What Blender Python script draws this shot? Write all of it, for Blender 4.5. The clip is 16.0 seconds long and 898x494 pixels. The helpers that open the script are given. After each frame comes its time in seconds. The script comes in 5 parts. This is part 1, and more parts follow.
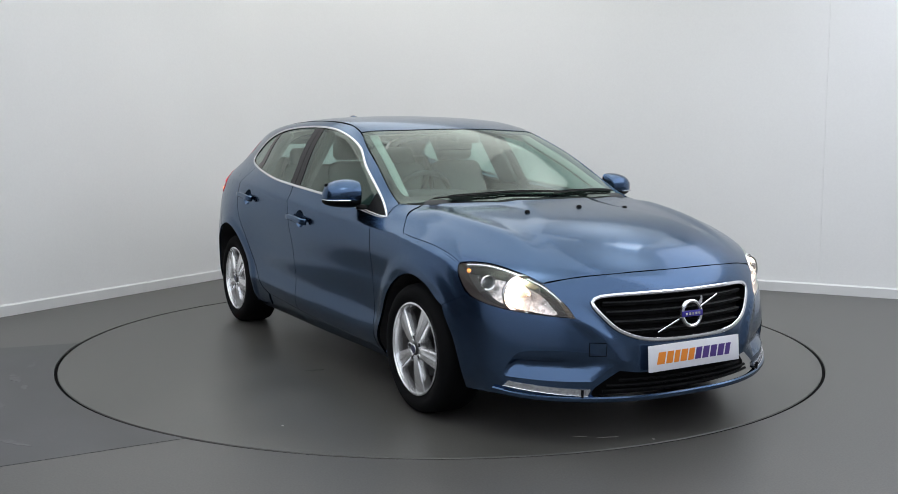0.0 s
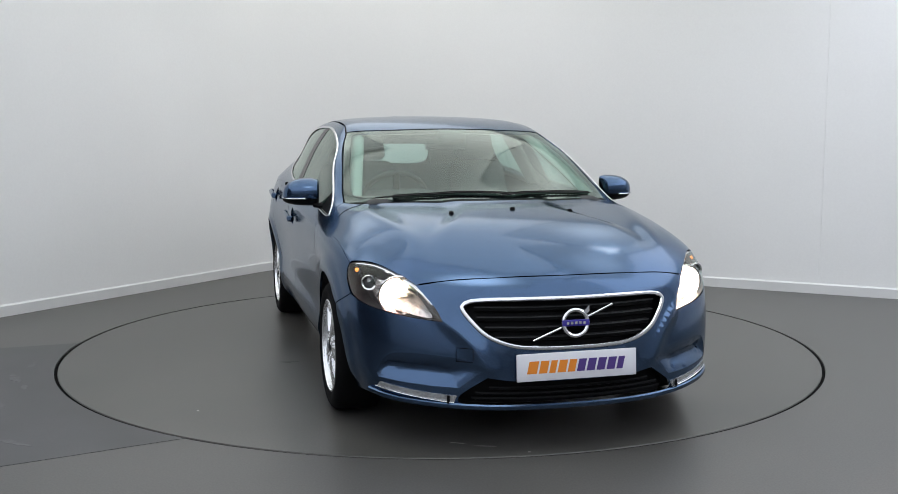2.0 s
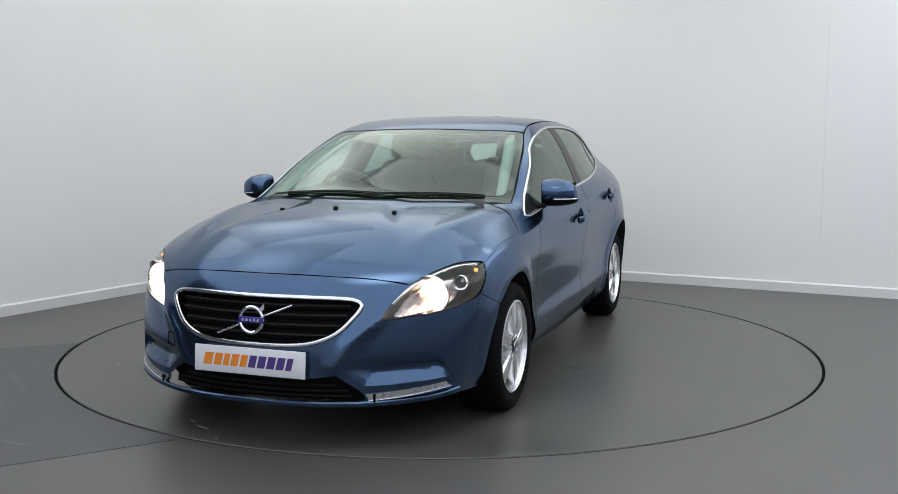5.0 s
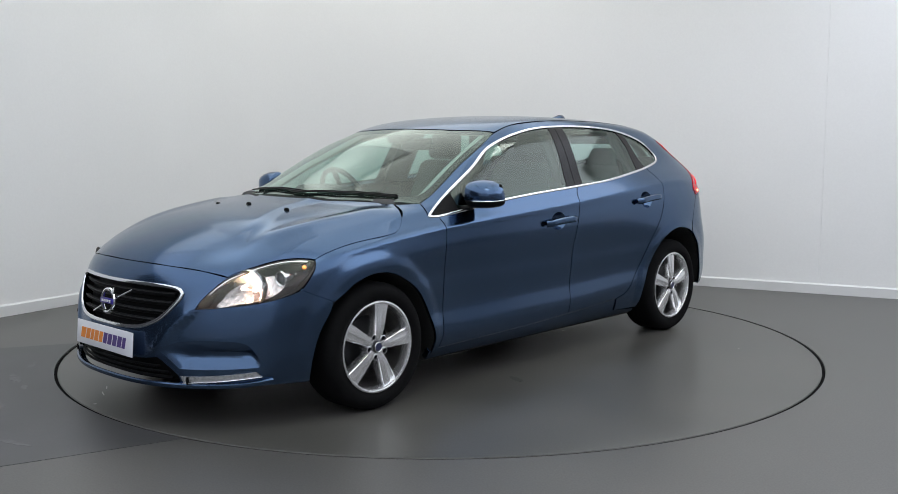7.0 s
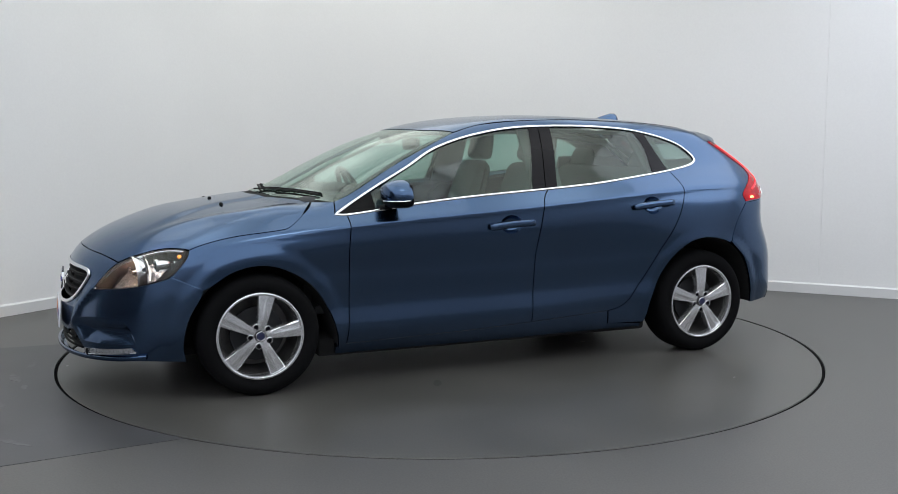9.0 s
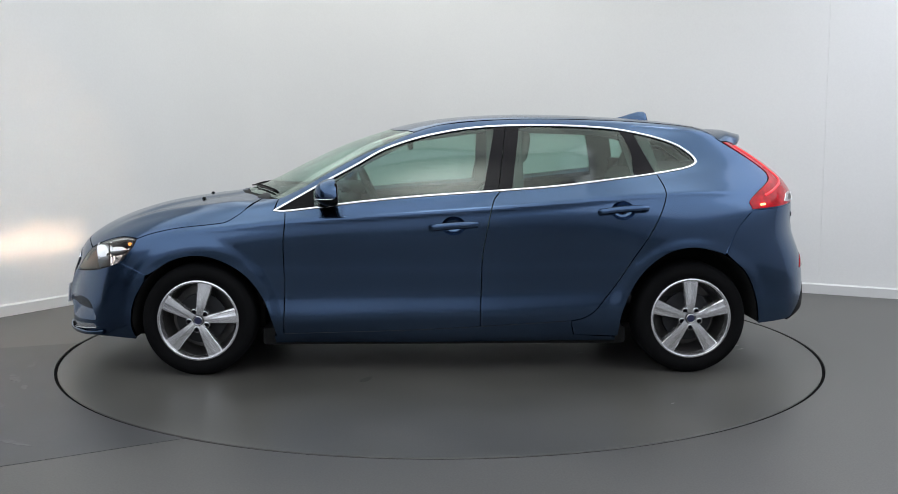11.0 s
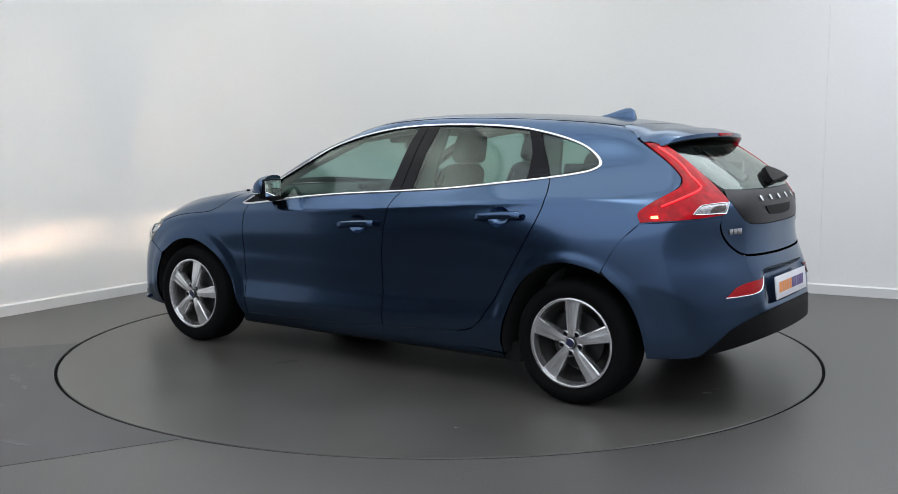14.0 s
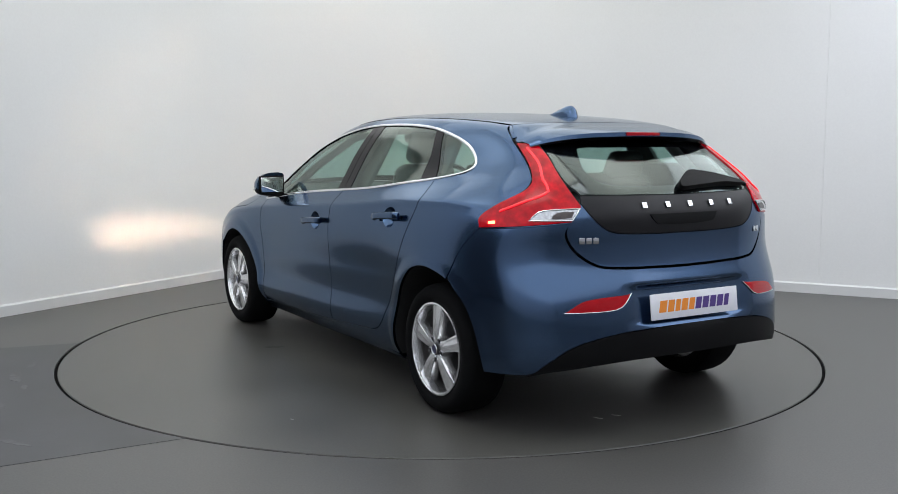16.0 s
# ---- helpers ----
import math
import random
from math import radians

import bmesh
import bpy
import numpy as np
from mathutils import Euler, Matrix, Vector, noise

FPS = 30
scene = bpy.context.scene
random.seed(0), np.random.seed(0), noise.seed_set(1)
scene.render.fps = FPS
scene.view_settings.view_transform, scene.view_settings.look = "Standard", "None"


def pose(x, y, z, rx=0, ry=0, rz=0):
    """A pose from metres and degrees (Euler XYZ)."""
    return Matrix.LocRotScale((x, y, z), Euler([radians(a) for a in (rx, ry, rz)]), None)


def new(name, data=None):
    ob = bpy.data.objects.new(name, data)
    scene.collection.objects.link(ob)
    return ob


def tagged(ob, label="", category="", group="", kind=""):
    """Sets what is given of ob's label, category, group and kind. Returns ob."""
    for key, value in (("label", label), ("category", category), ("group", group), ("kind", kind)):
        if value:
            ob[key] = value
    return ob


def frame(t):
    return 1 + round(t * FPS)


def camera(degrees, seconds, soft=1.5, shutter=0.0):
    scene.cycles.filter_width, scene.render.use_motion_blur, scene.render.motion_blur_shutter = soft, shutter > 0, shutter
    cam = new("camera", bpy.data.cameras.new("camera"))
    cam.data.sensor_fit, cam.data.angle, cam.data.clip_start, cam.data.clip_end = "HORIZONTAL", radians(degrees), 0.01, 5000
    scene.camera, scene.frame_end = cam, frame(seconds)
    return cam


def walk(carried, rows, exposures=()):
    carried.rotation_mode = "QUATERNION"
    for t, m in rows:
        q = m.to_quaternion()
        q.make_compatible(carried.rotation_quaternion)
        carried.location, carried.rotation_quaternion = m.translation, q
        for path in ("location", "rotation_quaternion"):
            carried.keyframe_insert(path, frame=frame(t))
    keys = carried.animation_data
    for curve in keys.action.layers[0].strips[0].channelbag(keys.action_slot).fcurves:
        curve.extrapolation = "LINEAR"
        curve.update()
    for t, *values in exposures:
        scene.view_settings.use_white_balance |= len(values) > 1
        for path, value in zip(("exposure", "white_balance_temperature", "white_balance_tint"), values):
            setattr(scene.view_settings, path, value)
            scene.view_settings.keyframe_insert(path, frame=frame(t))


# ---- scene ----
cam = camera(49.52, 16.0, soft=0.7)
VIEW = pose(0, -6.005, 1.270, 90 - 6.38, 0, -0.48)
walk(cam, [(0, VIEW), (16, VIEW)])

# ---- light ----
world = bpy.data.worlds.new("studio_air")
scene.world = world
world.use_nodes = True
world.node_tree.nodes["Background"].inputs[0].default_value = (0.6, 0.64, 0.7, 1)
world.node_tree.nodes["Background"].inputs[1].default_value = 0.3
scene.view_settings.exposure = 0.0
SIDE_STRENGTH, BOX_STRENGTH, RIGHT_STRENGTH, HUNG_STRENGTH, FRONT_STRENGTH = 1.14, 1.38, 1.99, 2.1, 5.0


# ---- materials ----
def material(name, color, rough=0.5, metal=0.0, coat=0.0, grain=0.0, grain_size=200.0, bump=0.0, stain=0.0, stain_size=1.2, emit=0.0, emit_color=None, spec=0.5, coat_rough=0.05, coat_ior=1.5):
    m = bpy.data.materials.new(name)
    m.use_nodes = True
    n, l = m.node_tree.nodes, m.node_tree.links
    b = n["Principled BSDF"]
    b.inputs["Base Color"].default_value = (*color, 1)
    b.inputs["Roughness"].default_value = rough
    b.inputs["Metallic"].default_value = metal
    b.inputs["Specular IOR Level"].default_value = spec
    b.inputs["Coat Weight"].default_value = coat
    b.inputs["Coat IOR"].default_value = coat_ior
    b.inputs["Coat Roughness"].default_value = coat_rough
    if emit:
        b.inputs["Emission Color"].default_value = (*(emit_color or color), 1)
        b.inputs["Emission Strength"].default_value = emit
    if grain or stain or bump:
        where = n.new("ShaderNodeTexCoord")
        fine, wide = n.new("ShaderNodeTexNoise"), n.new("ShaderNodeTexNoise")
        fine.inputs["Scale"].default_value, wide.inputs["Scale"].default_value = grain_size, stain_size
        fine.inputs["Detail"].default_value, wide.inputs["Detail"].default_value = 4, 5
        for t in (fine, wide):
            l.new(where.outputs["Object"], t.inputs["Vector"])
        shade = None
        for t, amount in ((fine, grain), (wide, stain)):
            if not amount:
                continue
            r = n.new("ShaderNodeMapRange")
            r.inputs["From Min"].default_value, r.inputs["From Max"].default_value = 0.3, 0.7
            r.inputs["To Min"].default_value, r.inputs["To Max"].default_value = 1 - amount, 1 + amount
            l.new(t.outputs["Fac"], r.inputs["Value"])
            if shade is None:
                shade = r.outputs["Result"]
            else:
                mul = n.new("ShaderNodeMath")
                mul.operation = "MULTIPLY"
                l.new(shade, mul.inputs[0])
                l.new(r.outputs["Result"], mul.inputs[1])
                shade = mul.outputs[0]
        if shade is not None:
            v = n.new("ShaderNodeVectorMath")
            v.operation = "SCALE"
            v.inputs[0].default_value = color
            l.new(shade, v.inputs["Scale"])
            l.new(v.outputs[0], b.inputs["Base Color"])
        if stain:
            r = n.new("ShaderNodeMapRange")
            r.inputs["To Min"].default_value, r.inputs["To Max"].default_value = rough * 0.85, min(1, rough * 1.2)
            l.new(wide.outputs["Fac"], r.inputs["Value"])
            l.new(r.outputs["Result"], b.inputs["Roughness"])
        if bump:
            k = n.new("ShaderNodeBump")
            k.inputs["Strength"].default_value, k.inputs["Distance"].default_value = bump, 0.002
            l.new(fine.outputs["Fac"], k.inputs["Height"])
            l.new(k.outputs["Normal"], b.inputs["Normal"])
    return m


def glass(name, tint, gloss=0.055):
    """A single pane: tinted light goes straight through, and its face mirrors by Fresnel's law."""
    m = bpy.data.materials.new(name)
    m.use_nodes = True
    n, l = m.node_tree.nodes, m.node_tree.links
    n.remove(n["Principled BSDF"])
    clear, shine, mix, facing = (n.new("ShaderNode" + k) for k in ("BsdfTransparent", "BsdfGlossy", "MixShader", "LayerWeight"))
    clear.inputs[0].default_value = (*tint, 1)
    shine.inputs[0].default_value = (0.92, 1.0, 0.93, 1)
    shine.inputs["Roughness"].default_value = 0.08
    facing.inputs[0].default_value = 0.5
    power, scale = n.new("ShaderNodeMath"), n.new("ShaderNodeMath")
    power.operation, scale.operation = "POWER", "MULTIPLY_ADD"
    power.inputs[1].default_value, scale.inputs[1].default_value, scale.inputs[2].default_value = 4.5, 0.9, gloss
    l.new(facing.outputs["Facing"], power.inputs[0])
    l.new(power.outputs[0], scale.inputs[0])
    l.new(scale.outputs[0], mix.inputs[0])
    l.new(clear.outputs[0], mix.inputs[1])
    l.new(shine.outputs[0], mix.inputs[2])
    l.new(mix.outputs[0], n["Material Output"].inputs["Surface"])
    return m


PAINT = material("blue_metallic_paint", (0.054, 0.100, 0.186), 0.22, 1.0, 0.55, coat_rough=0.09, coat_ior=1.5, grain=0.05, grain_size=900, stain=0.02, stain_size=2)
PAINT.node_tree.nodes["Principled BSDF"].inputs["Specular Tint"].default_value = (0.6, 0.66, 0.72, 1)
CHROME = material("polished_chrome", (0.82, 0.83, 0.84), 0.12, 1.0)
ALLOY = material("silver_alloy", (0.84, 0.84, 0.85), 0.27, 0.9, 0.3, grain=0.04, grain_size=400)
# Dark metal; its tone also deepens the shaded gaps behind the wheel spokes.
ALLOY_DARK = material("shaded_alloy", (0.032, 0.033, 0.035), 0.5, 0.5, stain=0.2, stain_size=12)
RUBBER = material("tyre_rubber", (0.0045, 0.0045, 0.005), 0.85, spec=0.12, grain=0.2, grain_size=150, bump=0.3, stain=0.25, stain_size=9)
PLASTIC = material("black_plastic", (0.0045, 0.0045, 0.005), 0.55, spec=0.12, grain=0.15, grain_size=500, bump=0.2)
GLOSS_BLACK = material("gloss_black", (0.005, 0.0045, 0.007), 0.22, coat=0.0, spec=0.16)
PANEL_BLACK = material("satin_black_panel", (0.009, 0.0085, 0.010), 0.35, spec=0.25)
# Mottled alloy, darkened for the shaded recess behind the spokes.
BARREL = material("dark_barrel_alloy", (0.15, 0.145, 0.14), 0.45, 0.8, stain=0.3, stain_size=14)
LAMP_DARK = material("dark_lamp_bezel", (0.085, 0.072, 0.070), 0.35, 0.3, spec=0.4, grain=0.2, grain_size=90)
UNDER = material("underbody_black", (0.010, 0.010, 0.010), 0.9, stain=0.3, stain_size=6)
FABRIC = material("grey_green_upholstery", (0.165, 0.19, 0.185), 0.85, grain=0.12, grain_size=350, bump=0.08, stain=0.08, stain_size=5)
TRIM_DARK = material("charcoal_trim", (0.035, 0.037, 0.039), 0.7, grain=0.15, grain_size=400, bump=0.3)
# Darker copy of the pale pillar trim, with the cabin's shade in its grey.
PILLAR = material("shaded_pillar_trim", (0.13, 0.135, 0.13), 0.8, grain=0.08, grain_size=400, bump=0.2)
LINER = material("pale_headliner", (0.50, 0.50, 0.47), 0.9, grain=0.06, grain_size=500, bump=0.2)
GLASS = glass("green_tinted_glass", (0.57, 0.74, 0.69), 0.065)
SIDE_GLASS = glass("green_side_glass", (0.45, 0.62, 0.57), 0.07)
REAR_GLASS = glass("rear_tinted_glass", (0.66, 0.79, 0.77), 0.11)
LENS = glass("clear_lens", (0.95, 0.95, 0.94), 0.035)
RED_LENS = material("red_lamp_lens", (0.30, 0.001, 0.005), 0.16, coat=0.12, spec=0.25, grain=0.45, grain_size=28, stain=0.3, stain_size=7, emit=0.15, emit_color=(1.0, 0.002, 0.02))
RED_DARK = material("dark_red_reflector", (0.40, 0.004, 0.009), 0.18, coat=0.15, spec=0.3, grain=0.3, grain_size=260)
RED_GLOW = material("lit_tail_bulb", (1.0, 0.25, 0.10), 0.3, emit=9.0, emit_color=(1.0, 0.16, 0.06))
LAMP_WHITE = material("lit_headlamp_bowl", (1, 0.95, 0.9), 0.3, emit=7.0, emit_color=(1.0, 0.87, 0.77))
LAMP_PINK = material("reflector_lining_glow", (1, 0.9, 0.85), 0.3, emit=2.0, emit_color=(1.0, 0.84, 0.78))
FILAMENT = material("headlamp_filament", (1, 0.9, 0.8), 0.3, emit=42000.0, emit_color=(1.0, 0.68, 0.45))
LAMP_SILVER = material("lamp_inner_silver", (0.74, 0.68, 0.66), 0.26, 0.9, grain=0.3, grain_size=60)
AMBER = material("amber_indicator", (0.9, 0.28, 0.03), 0.2, emit=1.2, emit_color=(1.0, 0.35, 0.08))
SILVER_LENS = material("frosted_silver_lens", (0.74, 0.75, 0.76), 0.18, 0.75, 0.5, grain=0.22, grain_size=220)
SMOKED_LENS = material("smoked_lens", (0.52, 0.53, 0.54), 0.2, 0.7, 0.6, grain=0.4, grain_size=120)
CAP_BLUE = material("dull_cap_blue", (0.03, 0.035, 0.09), 0.35, 0.3, coat=0.3)
WALL_DARK = material("unseen_dark_wall", (0.07, 0.071, 0.075), 0.8, grain=0.05, grain_size=60, stain=0.06)
BADGE_BLUE = material("badge_blue", (0.035, 0.025, 0.28), 0.3, coat=0.5)
PLATE_WHITE = material("plate_white", (0.80, 0.80, 0.84), 0.35, coat=0.3, stain=0.03, stain_size=8)
PLATE_ORANGE = material("print_orange", (0.85, 0.27, 0.03), 0.4)
PLATE_PURPLE = material("print_purple", (0.085, 0.045, 0.22), 0.4)
MIRROR = material("mirror_glass", (0.85, 0.87, 0.88), 0.03, 1.0)
WALL = material("white_painted_wall", (0.82, 0.82, 0.815), 0.75, grain=0.012, grain_size=60, bump=0.06, stain=0.018, stain_size=0.8)
WALL_BACK = material("unseen_white_wall", (0.76, 0.76, 0.76), 0.8, grain=0.03, grain_size=60, stain=0.05)
WALL_SIDE = material("unseen_grey_wall", (0.40, 0.40, 0.41), 0.8, grain=0.03, grain_size=60, stain=0.05)
SKIRTING = material("white_gloss_skirting", (0.70, 0.70, 0.70), 0.4, stain=0.03, stain_size=3)
CEILING = material("white_ceiling", (0.80, 0.80, 0.79), 0.85, grain=0.02, grain_size=90, stain=0.02)
FLOOR = material("grey_vinyl_floor", (0.082, 0.079, 0.074), 0.37, grain=0.16, grain_size=120, bump=0.03, stain=0.16, stain_size=0.9)
FLOOR_DARK = material("worn_dark_vinyl", (0.056, 0.056, 0.058), 0.40, grain=0.13, grain_size=160, bump=0.08, stain=0.38, stain_size=2.3)
DISC = material("turntable_vinyl", (0.073, 0.070, 0.064), 0.335, grain=0.16, grain_size=120, bump=0.03, stain=0.24, stain_size=1.5)
GAP = material("dark_gap", (0.004, 0.004, 0.004), 0.95, spec=0.05)
STAIN = material("dark_oil_stain", (0.035, 0.035, 0.034), 0.35, stain=0.4, stain_size=20)
SMEAR = material("trodden_pale_vinyl", (0.085, 0.085, 0.087), 0.42, grain=0.25, grain_size=30, stain=0.4, stain_size=6)
SCUFF = material("pale_scuff", (0.45, 0.44, 0.42), 0.6)
# Glow of the added ceiling panels, set brighter over the right wall to lift it.
SIDE_LIGHT = material("cool_ceiling_glow", (1, 1, 1), 0.6, emit=SIDE_STRENGTH, emit_color=(0.91, 0.975, 1.09))
RIGHT_LIGHT = material("bright_cool_ceiling_glow", (1, 1, 1), 0.6, emit=RIGHT_STRENGTH, emit_color=(0.93, 0.98, 1.075))
HUNG_LIGHT = material("lit_softbox_fabric", (1, 1, 1), 0.6, emit=HUNG_STRENGTH, emit_color=(0.97, 1.0, 0.99))


def hot_centre(mat, strength):
    """A softbox's fabric glows brightest in the middle and fades towards its frame."""
    n, l = mat.node_tree.nodes, mat.node_tree.links
    where, size, length, fade = (n.new("ShaderNode" + k) for k in ("TexCoord", "VectorMath", "VectorMath", "MapRange"))
    size.operation, length.operation = "MULTIPLY", "LENGTH"
    size.inputs[1].default_value = (1.35, 1.0, 0.0)
    fade.interpolation_type = "SMOOTHERSTEP"
    fade.inputs["From Min"].default_value, fade.inputs["From Max"].default_value = 0.0, 1.0
    fade.inputs["To Min"].default_value, fade.inputs["To Max"].default_value = strength, 1.0
    l.new(where.outputs["Object"], size.inputs[0])
    l.new(size.outputs[0], length.inputs[0])
    l.new(length.outputs["Value"], fade.inputs["Value"])
    l.new(fade.outputs["Result"], n["Principled BSDF"].inputs["Emission Strength"])


FRONT_LIGHT = HUNG_LIGHT.copy()
FRONT_LIGHT.name = "lit_front_softbox_fabric"
hot_centre(HUNG_LIGHT, HUNG_STRENGTH)
hot_centre(FRONT_LIGHT, FRONT_STRENGTH)
# Glow of the added ceiling panel over the turntable.
BOX_LIGHT = material("neutral_ceiling_glow", (1, 1, 1), 0.6, emit=BOX_STRENGTH, emit_color=(0.98, 1.0, 0.985))


# ---- mesh tools ----
def mesh_object(name, verts, faces, mat, parent=None, label="", smooth=True, vertex_normals=None):
    me = bpy.data.meshes.new(name)
    me.from_pydata([tuple(map(float, v)) for v in verts], [], [tuple(map(int, f)) for f in faces])
    me.materials.append(mat)
    me.polygons.foreach_set("use_smooth", [smooth] * len(me.polygons))
    me.update()
    if vertex_normals is not None:
        me.normals_split_custom_set_from_vertices([tuple(map(float, v)) for v in vertex_normals])
    ob = new(name, me)
    ob.parent = parent
    return tagged(ob, label)


def part(name, bm, mat, parent=None, label="", smooth=True):
    """Links a bmesh as one mesh object under a thing or under a part."""
    bmesh.ops.recalc_face_normals(bm, faces=bm.faces)
    me = bpy.data.meshes.new(name)
    bm.to_mesh(me)
    bm.free()
    me.materials.append(mat)
    if smooth:
        me.polygons.foreach_set("use_smooth", [True] * len(me.polygons))
        me.set_sharp_from_angle(angle=radians(42))
    ob = new(name, me)
    ob.parent = parent
    return tagged(ob, label)


def box(size, m=None, bevel=0.0, segments=2, bm=None, taper=1.0):
    """A box with rounded edges, its top face drawn in by taper."""
    out = bmesh.new()
    vs = bmesh.ops.create_cube(out, size=1)["verts"]
    for v in vs:
        k = taper if v.co.z > 0 else 1
        v.co = Vector((v.co.x * size[0] * k, v.co.y * size[1] * k, v.co.z * size[2]))
    if bevel:
        bmesh.ops.bevel(out, geom=out.edges[:], offset=bevel, segments=segments, profile=0.5, affect="EDGES")
    if m is not None:
        bmesh.ops.transform(out, matrix=m, verts=out.verts[:])
    if bm is None:
        return out
    me = bpy.data.meshes.new("scratch")
    out.to_mesh(me)
    out.free()
    bm.from_mesh(me)
    bpy.data.meshes.remove(me)
    return bm


def lathe(profile, m, steps=48, closed=False, bm=None):
    """Turns (radius, height) pairs about the z axis, then lays them by m."""
    bm = bm or bmesh.new()
    rings = [[bm.verts.new(m @ Vector((r * math.cos(a), r * math.sin(a), h))) for r, h in profile] for a in (2 * math.pi * i / steps for i in range(steps))]
    n = len(profile)
    for i in range(steps):
        p, q = rings[i], rings[(i + 1) % steps]
        for j in range(n if closed else n - 1):
            k = (j + 1) % n
            bm.faces.new((p[j], p[k], q[k], q[j]))
    bmesh.ops.remove_doubles(bm, verts=bm.verts[:], dist=1e-5)
    return bm


def tube(points, radius, closed=False, steps=8, bm=None, flat=1.0, up=None):
    """A round or flattened bar along points; up lists the directions of its thin side."""
    bm = bm or bmesh.new()
    pts = [Vector(p) for p in points]
    n, rings = len(pts), []
    for i, p in enumerate(pts):
        a = pts[(i - 1) % n] if closed or i else p
        b = pts[(i + 1) % n] if closed or i < n - 1 else p
        d = (b - a).normalized()
        u = Vector(up[i]) if up is not None else (Vector((0, 0, 1)) if abs(d.z) < 0.9 else Vector((1, 0, 0)))
        s = d.cross(u).normalized()
        u = s.cross(d)
        rings.append([bm.verts.new(p + radius * (math.cos(c) * s + flat * math.sin(c) * u)) for c in (2 * math.pi * k / steps for k in range(steps))])
    for i in range(n if closed else n - 1):
        for k in range(steps):
            bm.faces.new((rings[i][k], rings[i][(k + 1) % steps], rings[(i + 1) % n][(k + 1) % steps], rings[(i + 1) % n][k]))
    if not closed:
        bm.faces.new(rings[0])
        bm.faces.new(rings[-1])
    return bm


def prism(outline, depth, m, bm=None, bevel=0.0):
    """A flat outline with thickness: drawn in the xy plane, thick along z, laid by m."""
    out = bmesh.new()
    a = [out.verts.new((x, y, 0)) for x, y in outline]
    f = out.faces.new(a)
    e = bmesh.ops.extrude_face_region(out, geom=[f])["geom"]
    bmesh.ops.translate(out, vec=(0, 0, depth), verts=[v for v in e if isinstance(v, bmesh.types.BMVert)])
    bmesh.ops.recalc_face_normals(out, faces=out.faces)
    if bevel:
        bmesh.ops.bevel(out, geom=out.edges[:], offset=bevel, segments=2, profile=0.5, affect="EDGES")
    bmesh.ops.transform(out, matrix=m, verts=out.verts[:])
    if bm is None:
        return out
    me = bpy.data.meshes.new("scratch")
    out.to_mesh(me)
    out.free()
    bm.from_mesh(me)
    bpy.data.meshes.remove(me)
    return bm


# ---- the car's skin ----
def spline(xs, ys):
    """A natural cubic spline through a few knots, straight beyond its ends."""
    order = np.argsort(xs)
    xs, ys = np.array(xs, float)[order], np.array(ys, float)[order]
    n, h = len(xs), np.diff(xs)
    a, b = np.eye(n), np.zeros(n)
    for i in range(1, n - 1):
        a[i, i - 1:i + 2] = h[i - 1], 2 * (h[i - 1] + h[i]), h[i]
        b[i] = 6 * ((ys[i + 1] - ys[i]) / h[i] - (ys[i] - ys[i - 1]) / h[i - 1])
    m = np.linalg.solve(a, b)
    s0 = (ys[1] - ys[0]) / h[0] - h[0] * m[1] / 6
    s1 = (ys[-1] - ys[-2]) / h[-1] + h[-1] * m[-2] / 6

    def value(q):
        q = np.asarray(q, float)
        i = np.clip(np.searchsorted(xs, q) - 1, 0, n - 2)
        l, r, d = xs[i + 1] - q, q - xs[i], h[i]
        y = (m[i] * l ** 3 + m[i + 1] * r ** 3) / (6 * d) + (ys[i] / d - m[i] * d / 6) * l + (ys[i + 1] / d - m[i + 1] * d / 6) * r
        return np.where(q < xs[0], ys[0] + s0 * (q - xs[0]), np.where(q > xs[-1], ys[-1] + s1 * (q - xs[-1]), y))
    return value


def smax(a, b, k):
    return 0.5 * (a + b + np.sqrt((a - b) ** 2 + k * k))


def smoothstep(a, b, q):
    q = np.clip((np.asarray(q, float) - a) / (b - a), 0, 1)
    return q * q * (3 - 2 * q)


